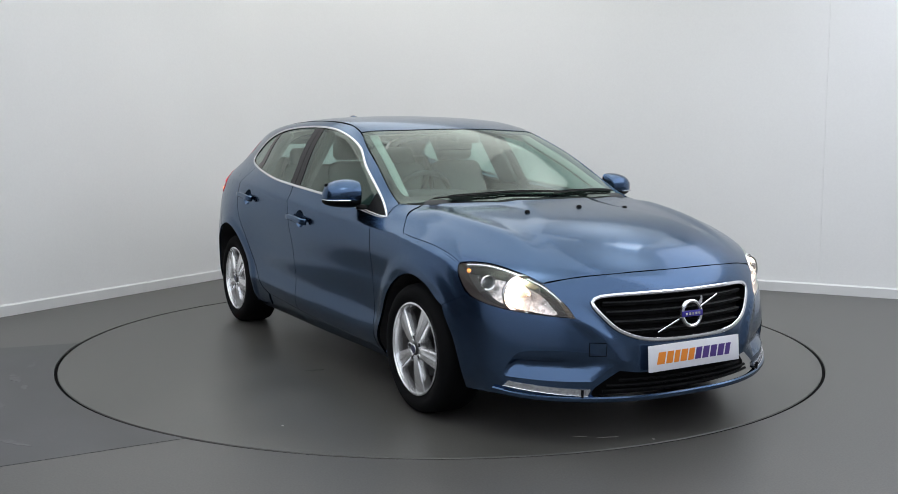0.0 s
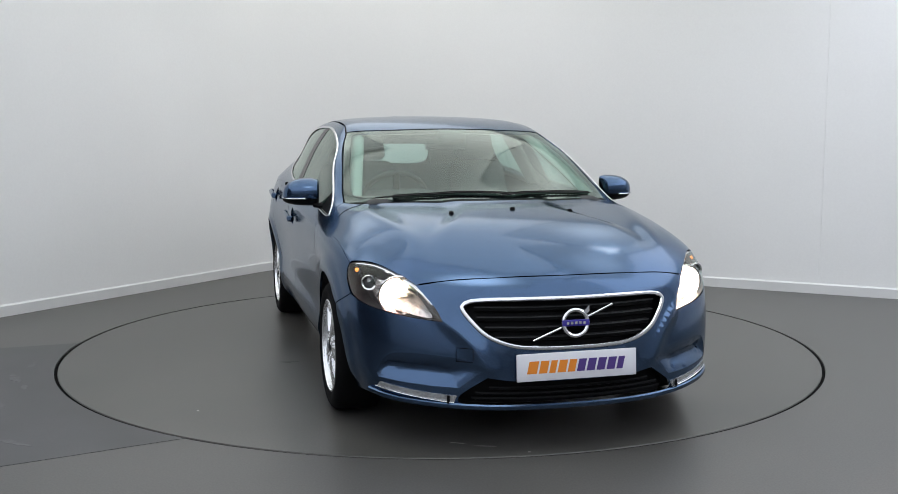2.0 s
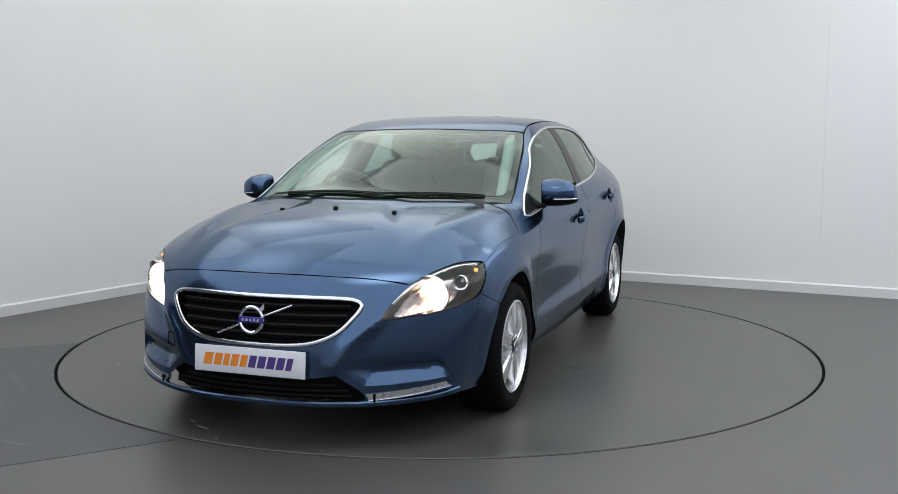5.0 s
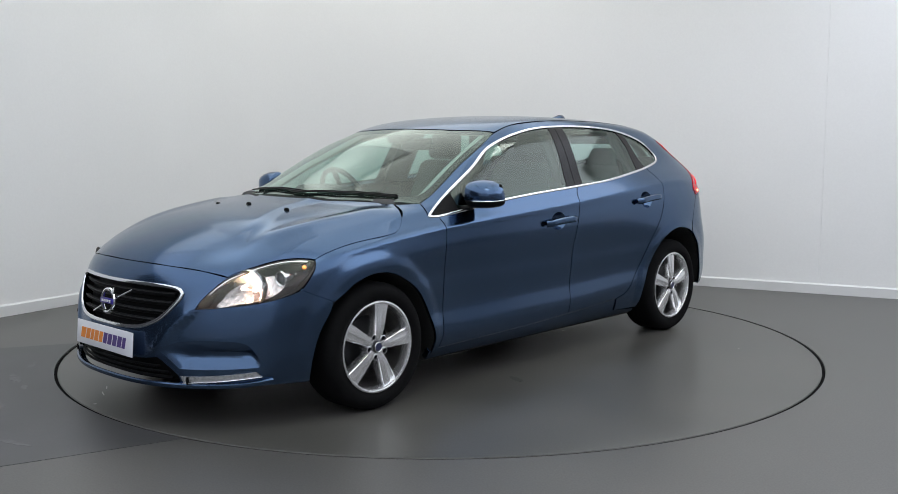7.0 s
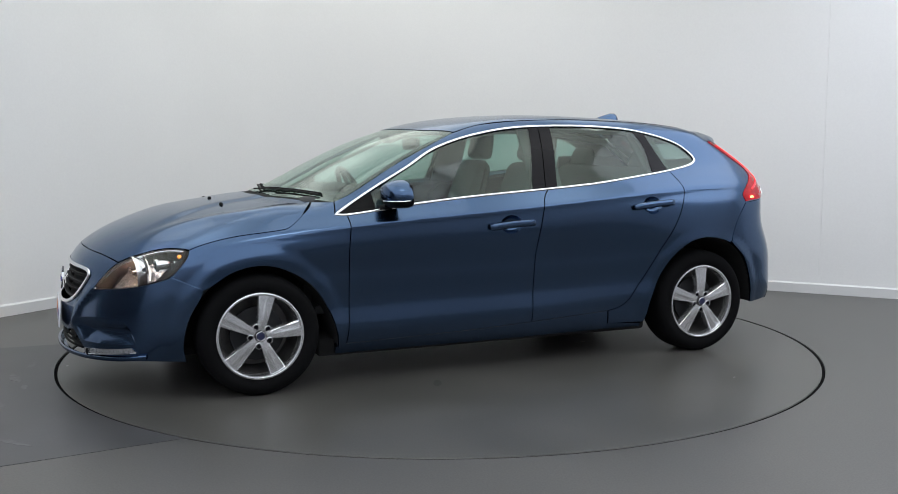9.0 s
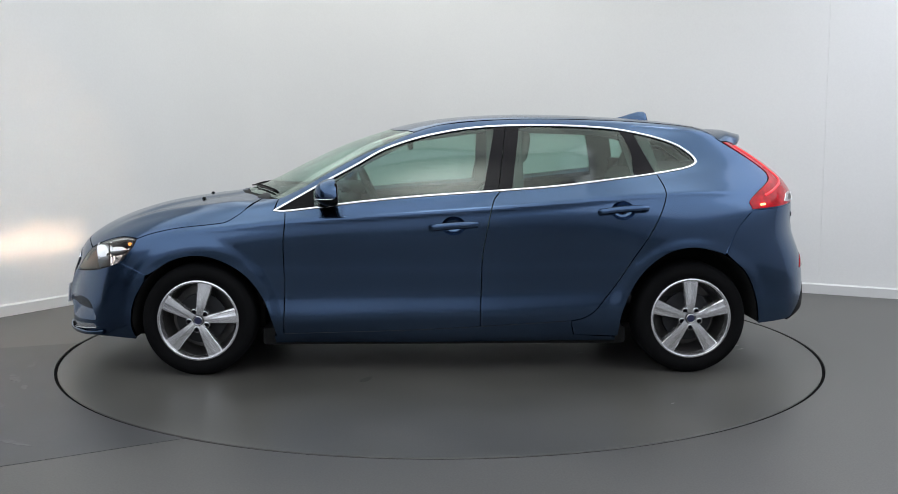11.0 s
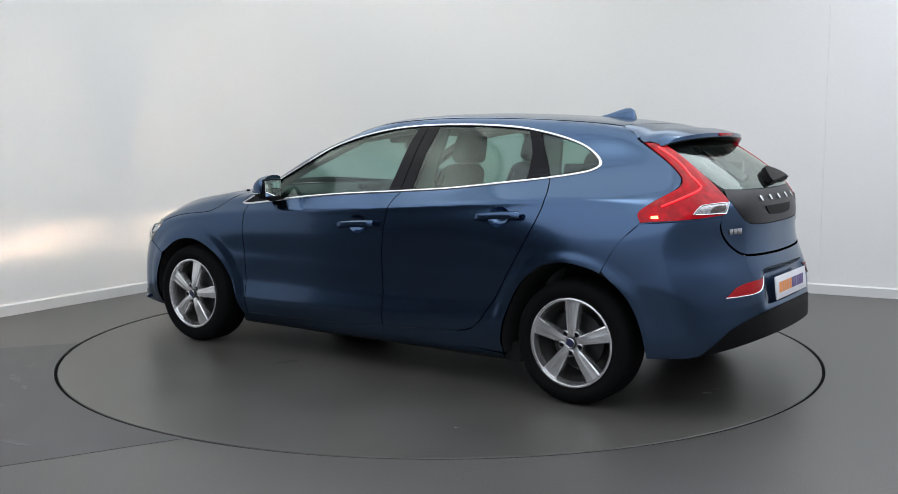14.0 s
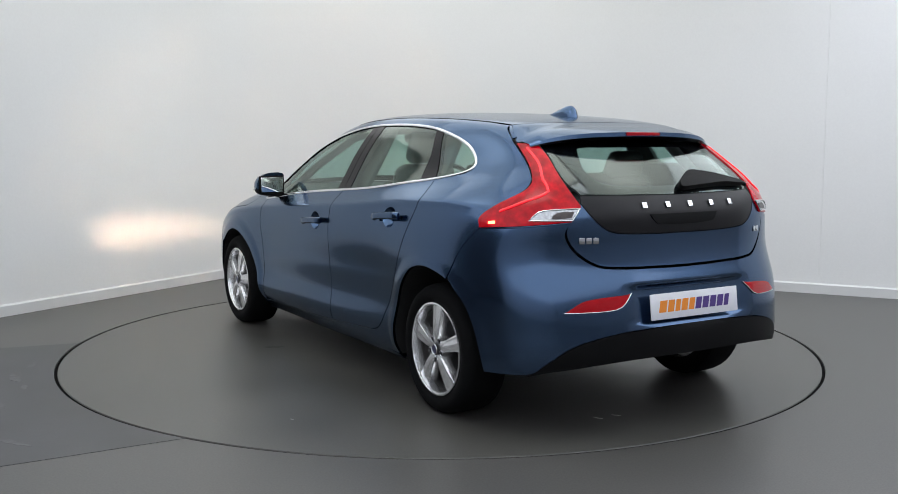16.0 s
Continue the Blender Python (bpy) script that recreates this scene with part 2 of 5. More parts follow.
# The car's form: x ahead, y to its left, z up, from the middle between the axles on the ground.
TOP = spline([2.30, 2.20, 2.11, 1.92, 1.73, 1.54, 1.36, 1.20, 1.05, 0.92, 0.78, 0.62, 0.45, 0.26, 0.08, -0.10, -0.44, -0.79, -1.13, -1.47, -1.78],
             [0.63, 0.712, 0.757, 0.826, 0.875, 0.907, 0.931, 0.957, 1.018, 1.085, 1.155, 1.228, 1.290, 1.345, 1.380, 1.400, 1.415, 1.408, 1.390, 1.355, 1.300])
XS = [2.1, 1.75, 1.32, 0.9, 0.3, -0.3, -0.9, -1.4, -1.8, -2.1]
LINES = [(spline(XS, zs), spline(XS, ys)) for zs, ys in (
    ([0.05] * 10, [0.66, 0.735, 0.75, 0.70, 0.69, 0.69, 0.70, 0.76, 0.70, 0.56]),
    ([0.20] * 10, [0.735, 0.805, 0.845, 0.822, 0.818, 0.82, 0.828, 0.85, 0.79, 0.66]),
    ([0.31, 0.31, 0.31, 0.29, 0.30, 0.31, 0.34, 0.34, 0.34, 0.34], [0.77, 0.842, 0.876, 0.864, 0.864, 0.866, 0.869, 0.880, 0.825, 0.71]),
    ([0.42, 0.42, 0.42, 0.42, 0.43, 0.44, 0.46, 0.46, 0.46, 0.46], [0.777, 0.855, 0.886, 0.857, 0.855, 0.858, 0.868, 0.888, 0.832, 0.717]),
    ([0.55, 0.56, 0.58, 0.58, 0.58, 0.58, 0.60, 0.62, 0.62, 0.60], [0.78, 0.862, 0.890, 0.866, 0.866, 0.870, 0.879, 0.896, 0.836, 0.72]),
    ([0.66, 0.72, 0.785, 0.825, 0.865, 0.905, 0.955, 0.985, 0.97, 0.93], [0.755, 0.838, 0.872, 0.870, 0.874, 0.880, 0.872, 0.836, 0.768, 0.675]),
    ([0.74, 0.80, 0.86, 0.89, 0.945, 0.99, 1.05, 1.125, 1.15, 1.12], [0.67, 0.765, 0.80, 0.820, 0.828, 0.828, 0.792, 0.694, 0.61, 0.53]),
    ([1.00, 1.05, 1.10, 1.13, 1.18, 1.22, 1.27, 1.32, 1.33, 1.31], [0.45, 0.58, 0.66, 0.702, 0.713, 0.712, 0.674, 0.590, 0.51, 0.43]),
    ([1.30, 1.35, 1.40, 1.43, 1.48, 1.52, 1.57, 1.60, 1.60, 1.60], [0.25, 0.37, 0.45, 0.485, 0.506, 0.505, 0.476, 0.42, 0.35, 0.27]))]
NOSE = spline([0.05, 0.13, 0.20, 0.30, 0.40, 0.50, 0.60, 0.68, 0.76, 0.9], [-0.10, -0.03, 0.0, 0.0, -0.005, -0.02, -0.045, -0.080, -0.16, -0.34])
TAIL = spline([0.15, 0.24, 0.32, 0.45, 0.56, 0.66, 0.74, 0.84, 0.94, 1.02, 1.12, 1.24, 1.36], [1.99, 2.09, 2.125, 2.125, 2.115, 2.085, 2.055, 2.045, 2.040, 2.00, 1.89, 1.71, 1.53])


def side_y(x, z):
    zs = [l[0](x) for l in LINES]
    ys = [l[1](x) for l in LINES]
    d = [(ys[i + 1] - ys[i]) / (zs[i + 1] - zs[i]) for i in range(len(zs) - 1)]
    m = [d[0]] + [0.5 * (d[i] + d[i + 1]) for i in range(len(d) - 1)] + [d[-1]]
    out = ys[0] + d[0] * (z - zs[0])
    for i in range(len(d)):
        h = zs[i + 1] - zs[i]
        t = np.clip((z - zs[i]) / h, 0, 1)
        c = (2 * t ** 3 - 3 * t ** 2 + 1) * ys[i] + (t ** 3 - 2 * t ** 2 + t) * h * m[i] + (3 * t ** 2 - 2 * t ** 3) * ys[i + 1] + (t ** 3 - t ** 2) * h * m[i + 1]
        out = np.where(z >= zs[i], c, out)
    return np.where(z > zs[-1], ys[-1] + d[-1] * (z - zs[-1]), out)


def form(x, y, z):
    """Below nought inside the car's skin, above it outside."""
    y = np.abs(y)
    crease = LINES[5][0](x)
    side = y - side_y(x, z) - 0.007 * smoothstep(-1.75, -1.4, x) * smoothstep(1.75, 1.4, x) * np.exp(-((z - crease) / 0.022) ** 2)
    side = side - 0.016 * np.exp(-((x + 1.25) / 0.36) ** 2 - ((z - 0.70) / 0.13) ** 2)
    for wheel in (1.3235, -1.3235):
        r = np.hypot(x - wheel, z - 0.30)
        side = side - 0.009 * smoothstep(0.455, 0.385, r) * smoothstep(0.2, 0.26, z)
    top = z - TOP(x + 0.55 * smoothstep(-0.4, 0.35, x) * y * y) + 0.06 * smoothstep(0.5, -0.4, x) * y * y
    bonnet = smoothstep(1.98, 1.6, x) * smoothstep(1.0, 1.2, x)
    dome = 0.25 + 0.22 * smoothstep(1.3, 1.82, x)
    crest = 0.67 - 0.11 * smoothstep(1.1, 1.9, x)
    top = top - bonnet * (0.012 * smoothstep(dome + 0.06, dome - 0.05, y) + 0.013 * np.exp(-((y - crest) / 0.060) ** 2))
    front = x - (2.22 + NOSE(z) - 0.55 * y ** 2.3)
    ridge = 0.36 + 0.55 * np.clip(z - 0.34, 0, 0.1) + 1.0 * np.clip(z - 0.44, 0, 0.25)
    front = front - 0.016 * np.exp(-((y - ridge) / 0.040) ** 2) * smoothstep(0.29, 0.36, z) * smoothstep(0.60, 0.50, z)
    rear = -x - (TAIL(z) - 0.45 * y ** 3)
    rear = rear + 0.028 * np.exp(-(y / 0.335) ** 10 - ((z - 0.562) / 0.082) ** 10)
    return smax(smax(smax(side, top, 0.055), front, 0.07), rear, 0.06)


def meet(o, d, far=2.5):
    """The places where rays that start inside the skin leave it."""
    o, d = np.asarray(o, float), np.asarray(d, float)
    lo, hi = np.zeros(len(o)), np.full(len(o), far)
    for _ in range(34):
        mid = 0.5 * (lo + hi)
        inside = form(*(o + mid[:, None] * d).T) < 0
        lo, hi = np.where(inside, mid, lo), np.where(inside, hi, mid)
    return o + lo[:, None] * d


def normals(p):
    e = 0.004
    g = np.stack([form(*(p + e * a).T) - form(*(p - e * a).T) for a in np.eye(3)], 1)
    return g / np.linalg.norm(g, axis=1)[:, None]


def curve(points, step=0.02, closed=True):
    """A smooth line through points; a point whose last item is the text "c" is a corner."""
    pts = [np.array(p[:-1] if p[-1] == "c" else p, float) for p in points]
    sharp = [p[-1] == "c" for p in points]
    n, out = len(pts), []
    for i in range(n if closed else n - 1):
        p1, p2 = pts[i], pts[(i + 1) % n]
        p0 = pts[i - 1] if (closed or i) and not sharp[i] else 2 * p1 - p2
        p3 = pts[(i + 2) % n] if (closed or i < n - 2) and not sharp[(i + 1) % n] else 2 * p2 - p1
        length = np.linalg.norm(p2 - p1)
        k = max(1, int(round(length / step)))
        l0, l2 = max(np.linalg.norm(p1 - p0), 1e-6), max(np.linalg.norm(p3 - p2), 1e-6)
        m1 = length * (p2 - p0) / (l0 + length)
        m2 = length * (p3 - p1) / (l2 + length)
        for t in np.arange(k) / k:
            out.append((2 * t ** 3 - 3 * t ** 2 + 1) * p1 + (t ** 3 - 2 * t ** 2 + t) * m1 + (3 * t ** 2 - 2 * t ** 3) * p2 + (t ** 3 - t ** 2) * m2)
    if not closed:
        out.append(pts[-1])
    return np.array(out)


CENTRE = {"nose": 1.0, "tail": -1.0}


def flat(points, way):
    """Lays (x, y, z) places of the nose or tail out by their angle round it."""
    out = []
    for p in points:
        a = math.atan2(p[1], (p[0] - CENTRE[way]) * CENTRE[way])
        out.append((a, p[2], *p[3:]))
    return out


def lift(q, way, side=1):
    """Brings flat places onto the skin: along y, along z, or out from the nose's or tail's middle."""
    q, nought = np.asarray(q, float), np.zeros(len(q))
    if way == "y":
        return meet(np.stack([q[:, 0], nought, q[:, 1]], 1), np.tile((0, side, 0), (len(q), 1)))
    if way == "z":
        return meet(np.stack([q[:, 0], q[:, 1] * side, nought + 0.55], 1), np.tile((0, 0, 1), (len(q), 1)))
    c = CENTRE[way]
    return meet(np.stack([nought + c, nought, q[:, 1]], 1), np.stack([np.cos(q[:, 0]) * c, np.sin(q[:, 0]) * side, nought], 1))


def mirrored(half):
    """A closed outline from the half that runs from the middle line to the middle line."""
    return list(half) + [(p[0], -p[1], *p[2:]) for p in half[::-1] if abs(p[1]) > 1e-6]


def within(q, loop):
    """Which of the flat places q lie inside a closed line."""
    a, b = loop, np.roll(loop, -1, 0)
    x, y = q[:, 0:1], q[:, 1:2]
    cross = (a[:, 1] > y) != (b[:, 1] > y)
    rise = np.where(b[:, 1] == a[:, 1], 1e-12, b[:, 1] - a[:, 1])
    return np.sum(cross & (x < a[:, 0] + (y - a[:, 1]) / rise * (b[:, 0] - a[:, 0])), 1) % 2 == 1


def oval(cx, cz, rx, rz, n=16):
    return [(cx + rx * math.cos(a), cz + rz * math.sin(a)) for a in np.linspace(0, 2 * math.pi, n + 1)[:-1]]


def skin(name, outline, way, mat, parent, side=1, off=0.0, depth=0.028, res=0.04, inset=0.0027, label="", step=0.02, holes=(), dish=None, bowl=None):
    """A sheet of the car's skin inside an outline, with its edges turned in."""
    from mathutils.geometry import delaunay_2d_cdt
    rim = curve(flat(outline, way) if way in CENTRE else outline, step)
    if np.sum(rim[:, 0] * np.roll(rim[:, 1], -1) - rim[:, 1] * np.roll(rim[:, 0], -1)) < 0:
        rim = rim[::-1]
    d = np.roll(rim, -1, 0) - np.roll(rim, 1, 0)
    d /= np.maximum(np.linalg.norm(d, axis=1), 1e-9)[:, None]
    rim = rim + inset * np.stack([-d[:, 1], d[:, 0]], 1)
    lo, hi = rim.min(0), rim.max(0)
    grid = np.stack(np.meshgrid(np.arange(lo[0], hi[0], res), np.arange(lo[1], hi[1], res)), -1).reshape(-1, 2)
    if len(grid):
        grid = grid[np.min(np.linalg.norm(grid[:, None] - rim[None], axis=2), 1) > 0.5 * res]
    n = len(rim)
    cuts, loops, k = [], [list(range(n))], n
    for hole in holes:
        hole = curve(flat(hole, way) if way in CENTRE else hole, 0.012)
        grid = grid[~within(grid, hole) & (np.min(np.linalg.norm(grid[:, None] - hole[None], axis=2), 1) > 0.4 * res)]
        cuts.append(hole)
        loops.append(list(range(k, k + len(hole))))
        k += len(hole)
    flat_verts = [Vector(p) for p in np.concatenate([rim, *cuts, grid])]
    borders = [(a, b) for loop in loops for a, b in zip(loop, loop[1:] + loop[:1])]
    vs, _, fs, *_ = delaunay_2d_cdt(flat_verts, borders if holes else [], loops[:1], 1, 1e-6)
    q = np.array([tuple(v) for v in vs])
    for hole in cuts:
        out = ~within(np.array([q[list(t)].mean(0) for t in fs]), hole)
        fs = [t for t, keep in zip(fs, out) if keep]
    used = sorted({i for t in fs for i in t})
    place = {i: k for k, i in enumerate(used)}
    q, fs = q[used], [[place[i] for i in t] for t in fs]
    p = lift(q, way, side)
    nr = normals(p)
    if dish:
        cx, cz, rx, rz, deep = dish
        r = np.clip(((q[:, 0] - cx) / rx) ** 2 + ((q[:, 1] - cz) / rz) ** 2, 0, 1)
        p = p - (deep * (1 - r ** 2))[:, None] * nr
        nr = np.zeros_like(nr)
        want = normals(p)
    elif bowl:
        deep, wide = bowl
        reach = np.linalg.norm(q[:, None] - rim[None], axis=2)
        inner = rim[None, :, 0] < q[:, None, 0] - 0.8 * np.abs(rim[None, :, 1] - q[:, None, 1])
        below = rim[None, :, 1] < q[:, None, 1] - 0.6 * np.abs(rim[None, :, 0] - q[:, None, 0])
        r = np.clip(np.min(reach / np.where(inner, 1.3 * wide, np.where(below, 0.18 * wide, 0.36 * wide)), 1), 0, 1)
        low = np.clip((rim[:, 1].max() - q[:, 1]) / (rim[:, 1].max() - rim[:, 1].min()), 0, 1)
        p = p - (deep * (0.45 + 0.55 * low) * r * r * (3 - 2 * r))[:, None] * nr
        want, nr = nr, np.zeros_like(nr)
    else:
        want = nr
    p = p + off * want
    faces = []
    for f in fs:
        a, b, c = p[f[0]], p[f[1]], p[f[2]]
        faces.append(f if np.dot(np.cross(b - a, c - a), want[f[0]]) > 0 else f[::-1])
    verts, vn = list(p), list(nr)
    if depth:
        e = lift(rim, way, side)
        en = normals(e)
        e = e + off * en
        k = len(verts)
        verts += list(e) + list(e - depth * en)
        vn += [(0, 0, 0)] * (2 * n)
        for i in range(n):
            j = (i + 1) % n
            faces.append((k + i, k + n + i, k + n + j, k + j))
    return mesh_object(name, verts, faces, mat, parent, label, True, vn)


def line_on_skin(points, way, side=1, off=0.0, step=0.02, closed=False):
    """A line drawn on the skin, and the skin's directions along it."""
    q = curve(flat(points, way) if way in CENTRE else points, step, closed)
    p = lift(q, way, side)
    n = normals(p)
    return p + off * n, n


# Lines that neighbouring panels share: (x, z) seen from the side, (x, y) from above.
BELT = [(0.86, 0.882), (0.66, 0.905), (0.47, 0.93), (0.15, 0.96), (-0.31, 0.992), (-0.61, 1.015), (-0.91, 1.05), (-1.15, 1.08), (-1.335, 1.113)]
WINDOW_TOP = [(0.915, 0.884), (0.80, 0.95), (0.64, 1.04), (0.49, 1.12), (0.34, 1.205), (0.18, 1.262), (0.02, 1.30), (-0.14, 1.325), (-0.33, 1.338),
              (-0.61, 1.340), (-0.86, 1.328), (-1.0, 1.31), (-1.17, 1.272), (-1.29, 1.228), (-1.37, 1.17), (-1.382, 1.14)]
DOOR_FRONT = [(0.855, 0.882), (0.85, 0.83), (0.86, 0.72), (0.86, 0.53), (0.862, 0.37), (0.87, 0.22)]
DOOR_SPLIT = [(-0.30, 0.991), (-0.26, 0.94), (-0.225, 0.79), (-0.20, 0.64), (-0.195, 0.48), (-0.19, 0.33), (-0.19, 0.258)]
DOOR_REAR = [(-1.15, 1.08), (-1.18, 0.99), (-1.16, 0.90), (-1.09, 0.76), (-1.00, 0.62), (-0.92, 0.49), (-0.86, 0.41), (-0.81, 0.345), (-0.75, 0.305), (-0.68, 0.288)]
SILL = [(0.87, 0.22), (0.60, 0.226), (0.15, 0.24), (-0.19, 0.258), (-0.68, 0.288)]
ARCH_FRONT = [(1.685, 0.19), (1.68, 0.31), (1.65, 0.42), (1.60, 0.51), (1.54, 0.57), (1.46, 0.62), (1.36, 0.648), (1.26, 0.645), (1.16, 0.607), (1.055, 0.533), (0.972, 0.41), (0.928, 0.29), (0.908, 0.19)]
ARCH_REAR = [(-0.94, 0.20), (-0.95, 0.31), (-0.99, 0.43), (-1.05, 0.54), (-1.12, 0.615), (-1.21, 0.67), (-1.32, 0.69), (-1.44, 0.67), (-1.53, 0.625), (-1.61, 0.55), (-1.67, 0.44), (-1.705, 0.275)]
HOOD_SIDE = [(1.645, 0.735), (1.46, 0.788), (1.18, 0.822), (1.12, 0.852), (1.07, 0.892), (1.0, 0.942)]
SCREEN_SIDE = [(0.90, 0.728), (0.80, 0.715), (0.54, 0.672), (0.30, 0.624), (0.17, 0.589)]
ROOF_SIDE = [(0.17, 0.589), (0.0, 0.572), (-0.4, 0.568), (-0.9, 0.552), (-1.25, 0.517), (-1.41, 0.488)]
TAIL_LAMP = [(-1.555, 0.565, 1.248, "c"), (-1.63, 0.505, 1.243, "c"), (-1.72, 0.515, 1.19), (-1.85, 0.535, 1.09), (-1.93, 0.53, 1.02), (-1.955, 0.515, 0.985, "c"), (-1.955, 0.565, 0.92, "c"),
             (-1.86, 0.72, 0.905), (-1.66, 0.835, 0.888, "c"), (-1.648, 0.83, 0.93), (-1.69, 0.79, 0.975), (-1.755, 0.735, 1.02), (-1.785, 0.68, 1.052), (-1.775, 0.64, 1.09), (-1.69, 0.60, 1.16)]
HEADLAMP = [(2.065, 0.52, 0.532, "c"), (2.04, 0.535, 0.57), (2.00, 0.575, 0.625), (1.95, 0.61, 0.667), (1.86, 0.672, 0.71), (1.77, 0.742, 0.738), (1.69, 0.80, 0.742), (1.645, 0.83, 0.732, "c"),
            (1.66, 0.84, 0.70), (1.70, 0.84, 0.65), (1.745, 0.84, 0.615), (1.80, 0.815, 0.59), (1.865, 0.765, 0.57), (1.95, 0.685, 0.552), (2.02, 0.60, 0.54)]


HOOD_LEAD = [(2.09, 0.0, 0.706), (2.075, 0.28, 0.702), (2.015, 0.49, 0.688), (1.955, 0.605, 0.666)]


def seen_from_side(xy):
    """(x, y) lines of the top as (x, z)."""
    p = lift(np.array(xy), "z")
    return [(float(a), float(b)) for a, b in p[:, [0, 2]]]


def seen_from_above(xz):
    p = lift(np.array(xz), "y")
    return [(float(a), float(b)) for a, b in p[:, :2]]


def corner(p):
    return (*p, "c") if p[-1] != "c" else p


def ends(points):
    """The same line with a corner at either end."""
    return [corner(points[0]), *points[1:-1], corner(points[-1])]


def build_flank(car, side):
    far = "left" if side > 0 else "right"
    screen, roof = seen_from_side(SCREEN_SIDE), seen_from_side(ROOF_SIDE)
    lamp = [(p[0], p[2]) for p in TAIL_LAMP]
    # front wing
    fender = ends(HOOD_SIDE) + [corner(screen[0]), corner((0.915, 0.890)), *ends(DOOR_FRONT), *ends(ARCH_FRONT[:3:-1]), corner((1.585, 0.545)), corner((1.735, 0.61)), (1.70, 0.65), (1.66, 0.70)]
    skin("front_wing", fender, "y", PAINT, car, side, res=0.015)
    # doors
    front = ends(DOOR_FRONT[::-1]) + BELT[1:4] + ends(DOOR_SPLIT) + [(0.15, 0.24), (0.60, 0.226)]
    rear = ends(DOOR_SPLIT[::-1]) + BELT[5:7] + ends(DOOR_REAR)
    dishes = (-0.045, 0.808, 0.064, 0.050), (-0.945, 0.887, 0.064, 0.050)
    doors = [skin("front_door", front, "y", PAINT, car, side, res=0.015, holes=[oval(*dishes[0])]), skin("rear_door", rear, "y", PAINT, car, side, res=0.015, holes=[oval(*dishes[1])])]
    for d, outline in zip(doors, (front, rear)):
        skin("door_card", outline, "y", TRIM_DARK, d, side, off=-0.055, depth=0, inset=0.01, res=0.09, step=0.06, label="charcoal inner door trim")
    # side frame: pillars, roof rail, rear quarter
    quarter = [corner(screen[0]), *screen[1:-1], *roof[:-1], corner(roof[-1]), (-1.49, 1.29), corner((-1.553, 1.248)), *[(p[0], p[1]) for p in lamp[:8:-1]], corner(lamp[8]),
               (-1.57, 0.79), corner((-1.495, 0.65)), *ARCH_REAR[7:0:-1], corner(ARCH_REAR[0]), corner((-0.70, 0.205)), *ends(DOOR_REAR[::-1]), corner(BELT[-1]), *WINDOW_TOP[:0:-1], corner(WINDOW_TOP[0])]
    skin("side_frame", quarter, "y", PAINT, car, side, res=0.015)
    # sill under the doors
    sill = ends(SILL) + [corner((-0.70, 0.205)), corner((-0.93, 0.19)), corner((-0.93, 0.165)), (0.0, 0.155), corner((0.92, 0.155)), corner((0.925, 0.20))]
    skin("sill", sill, "y", PAINT, car, side, off=-0.006, res=0.05)
    seam, n = line_on_skin(SILL, "y", side, 0.0)
    part("sill_strip", tube(seam, 0.0011, up=n), ALLOY_DARK, car, "thin grey sill seam")
    # glass and pillar covers
    pane = [(0.70, 0.90, "c"), (0.71, 0.99, "c"), *WINDOW_TOP[2:8], (-0.275, 1.333, "c"), (-0.205, 0.986, "c"), *BELT[3:0:-1]]
    skin("window_pane", pane, "y", SIDE_GLASS, doors[0], side, off=-0.004, depth=0, inset=0, label="green tinted side window")
    sail = [(0.70, 0.90, "c"), (0.71, 0.99, "c"), WINDOW_TOP[1], (0.912, 0.886, "c"), (0.86, 0.882)]
    skin("mirror_sail", sail, "y", PLASTIC, doors[0], side, off=-0.002, depth=0.01, inset=0)
    pillar = [(-0.275, 1.334, "c"), (-0.205, 0.985, "c"), (-0.285, 0.991, "c"), (-0.335, 1.338, "c")]
    skin("pillar_cover", pillar, "y", GLOSS_BLACK, doors[0], side, off=-0.002, depth=0.03, inset=0.001)
    pillar = [(-0.338, 1.338, "c"), (-0.288, 0.991, "c"), (-0.36, 0.997, "c"), (-0.412, 1.339, "c")]
    skin("pillar_cover", pillar, "y", GLOSS_BLACK, doors[1], side, off=-0.002, depth=0.03, inset=0.001)
    pane = [(-0.41, 1.337, "c"), (-0.61, 1.338), (-0.86, 1.326), (-0.965, 1.312, "c"), (-1.015, 1.21), (-1.025, 1.12), (-1.025, 1.066, "c"), (-0.91, 1.05), (-0.61, 1.015), (-0.36, 0.996, "c")]
    skin("window_pane", pane, "y", SIDE_GLASS, doors[1], side, off=-0.004, depth=0, inset=0, label="green tinted side window")
    cover = [(-0.965, 1.312, "c"), (-1.035, 1.30, "c"), (-1.09, 1.19), (-1.145, 1.082, "c"), (-1.025, 1.064, "c"), (-1.025, 1.12), (-1.015, 1.21)]
    skin("pillar_cover", cover, "y", GLOSS_BLACK, doors[1], side, off=-0.002, depth=0.03, inset=0)
    pane = [(-1.04, 1.30, "c"), *WINDOW_TOP[12:], BELT[-1], (-1.15, 1.083, "c"), (-1.095, 1.19)]
    skin("quarter_window", pane, "y", SIDE_GLASS, car, side, off=-0.004, depth=0, inset=0, label="small green tinted quarter window")
    # bright surround of the side windows
    loop = [*WINDOW_TOP, *BELT[::-1]]
    p, n = line_on_skin([corner(loop[0]), *loop[1:]], "y", side, 0.001, closed=True)
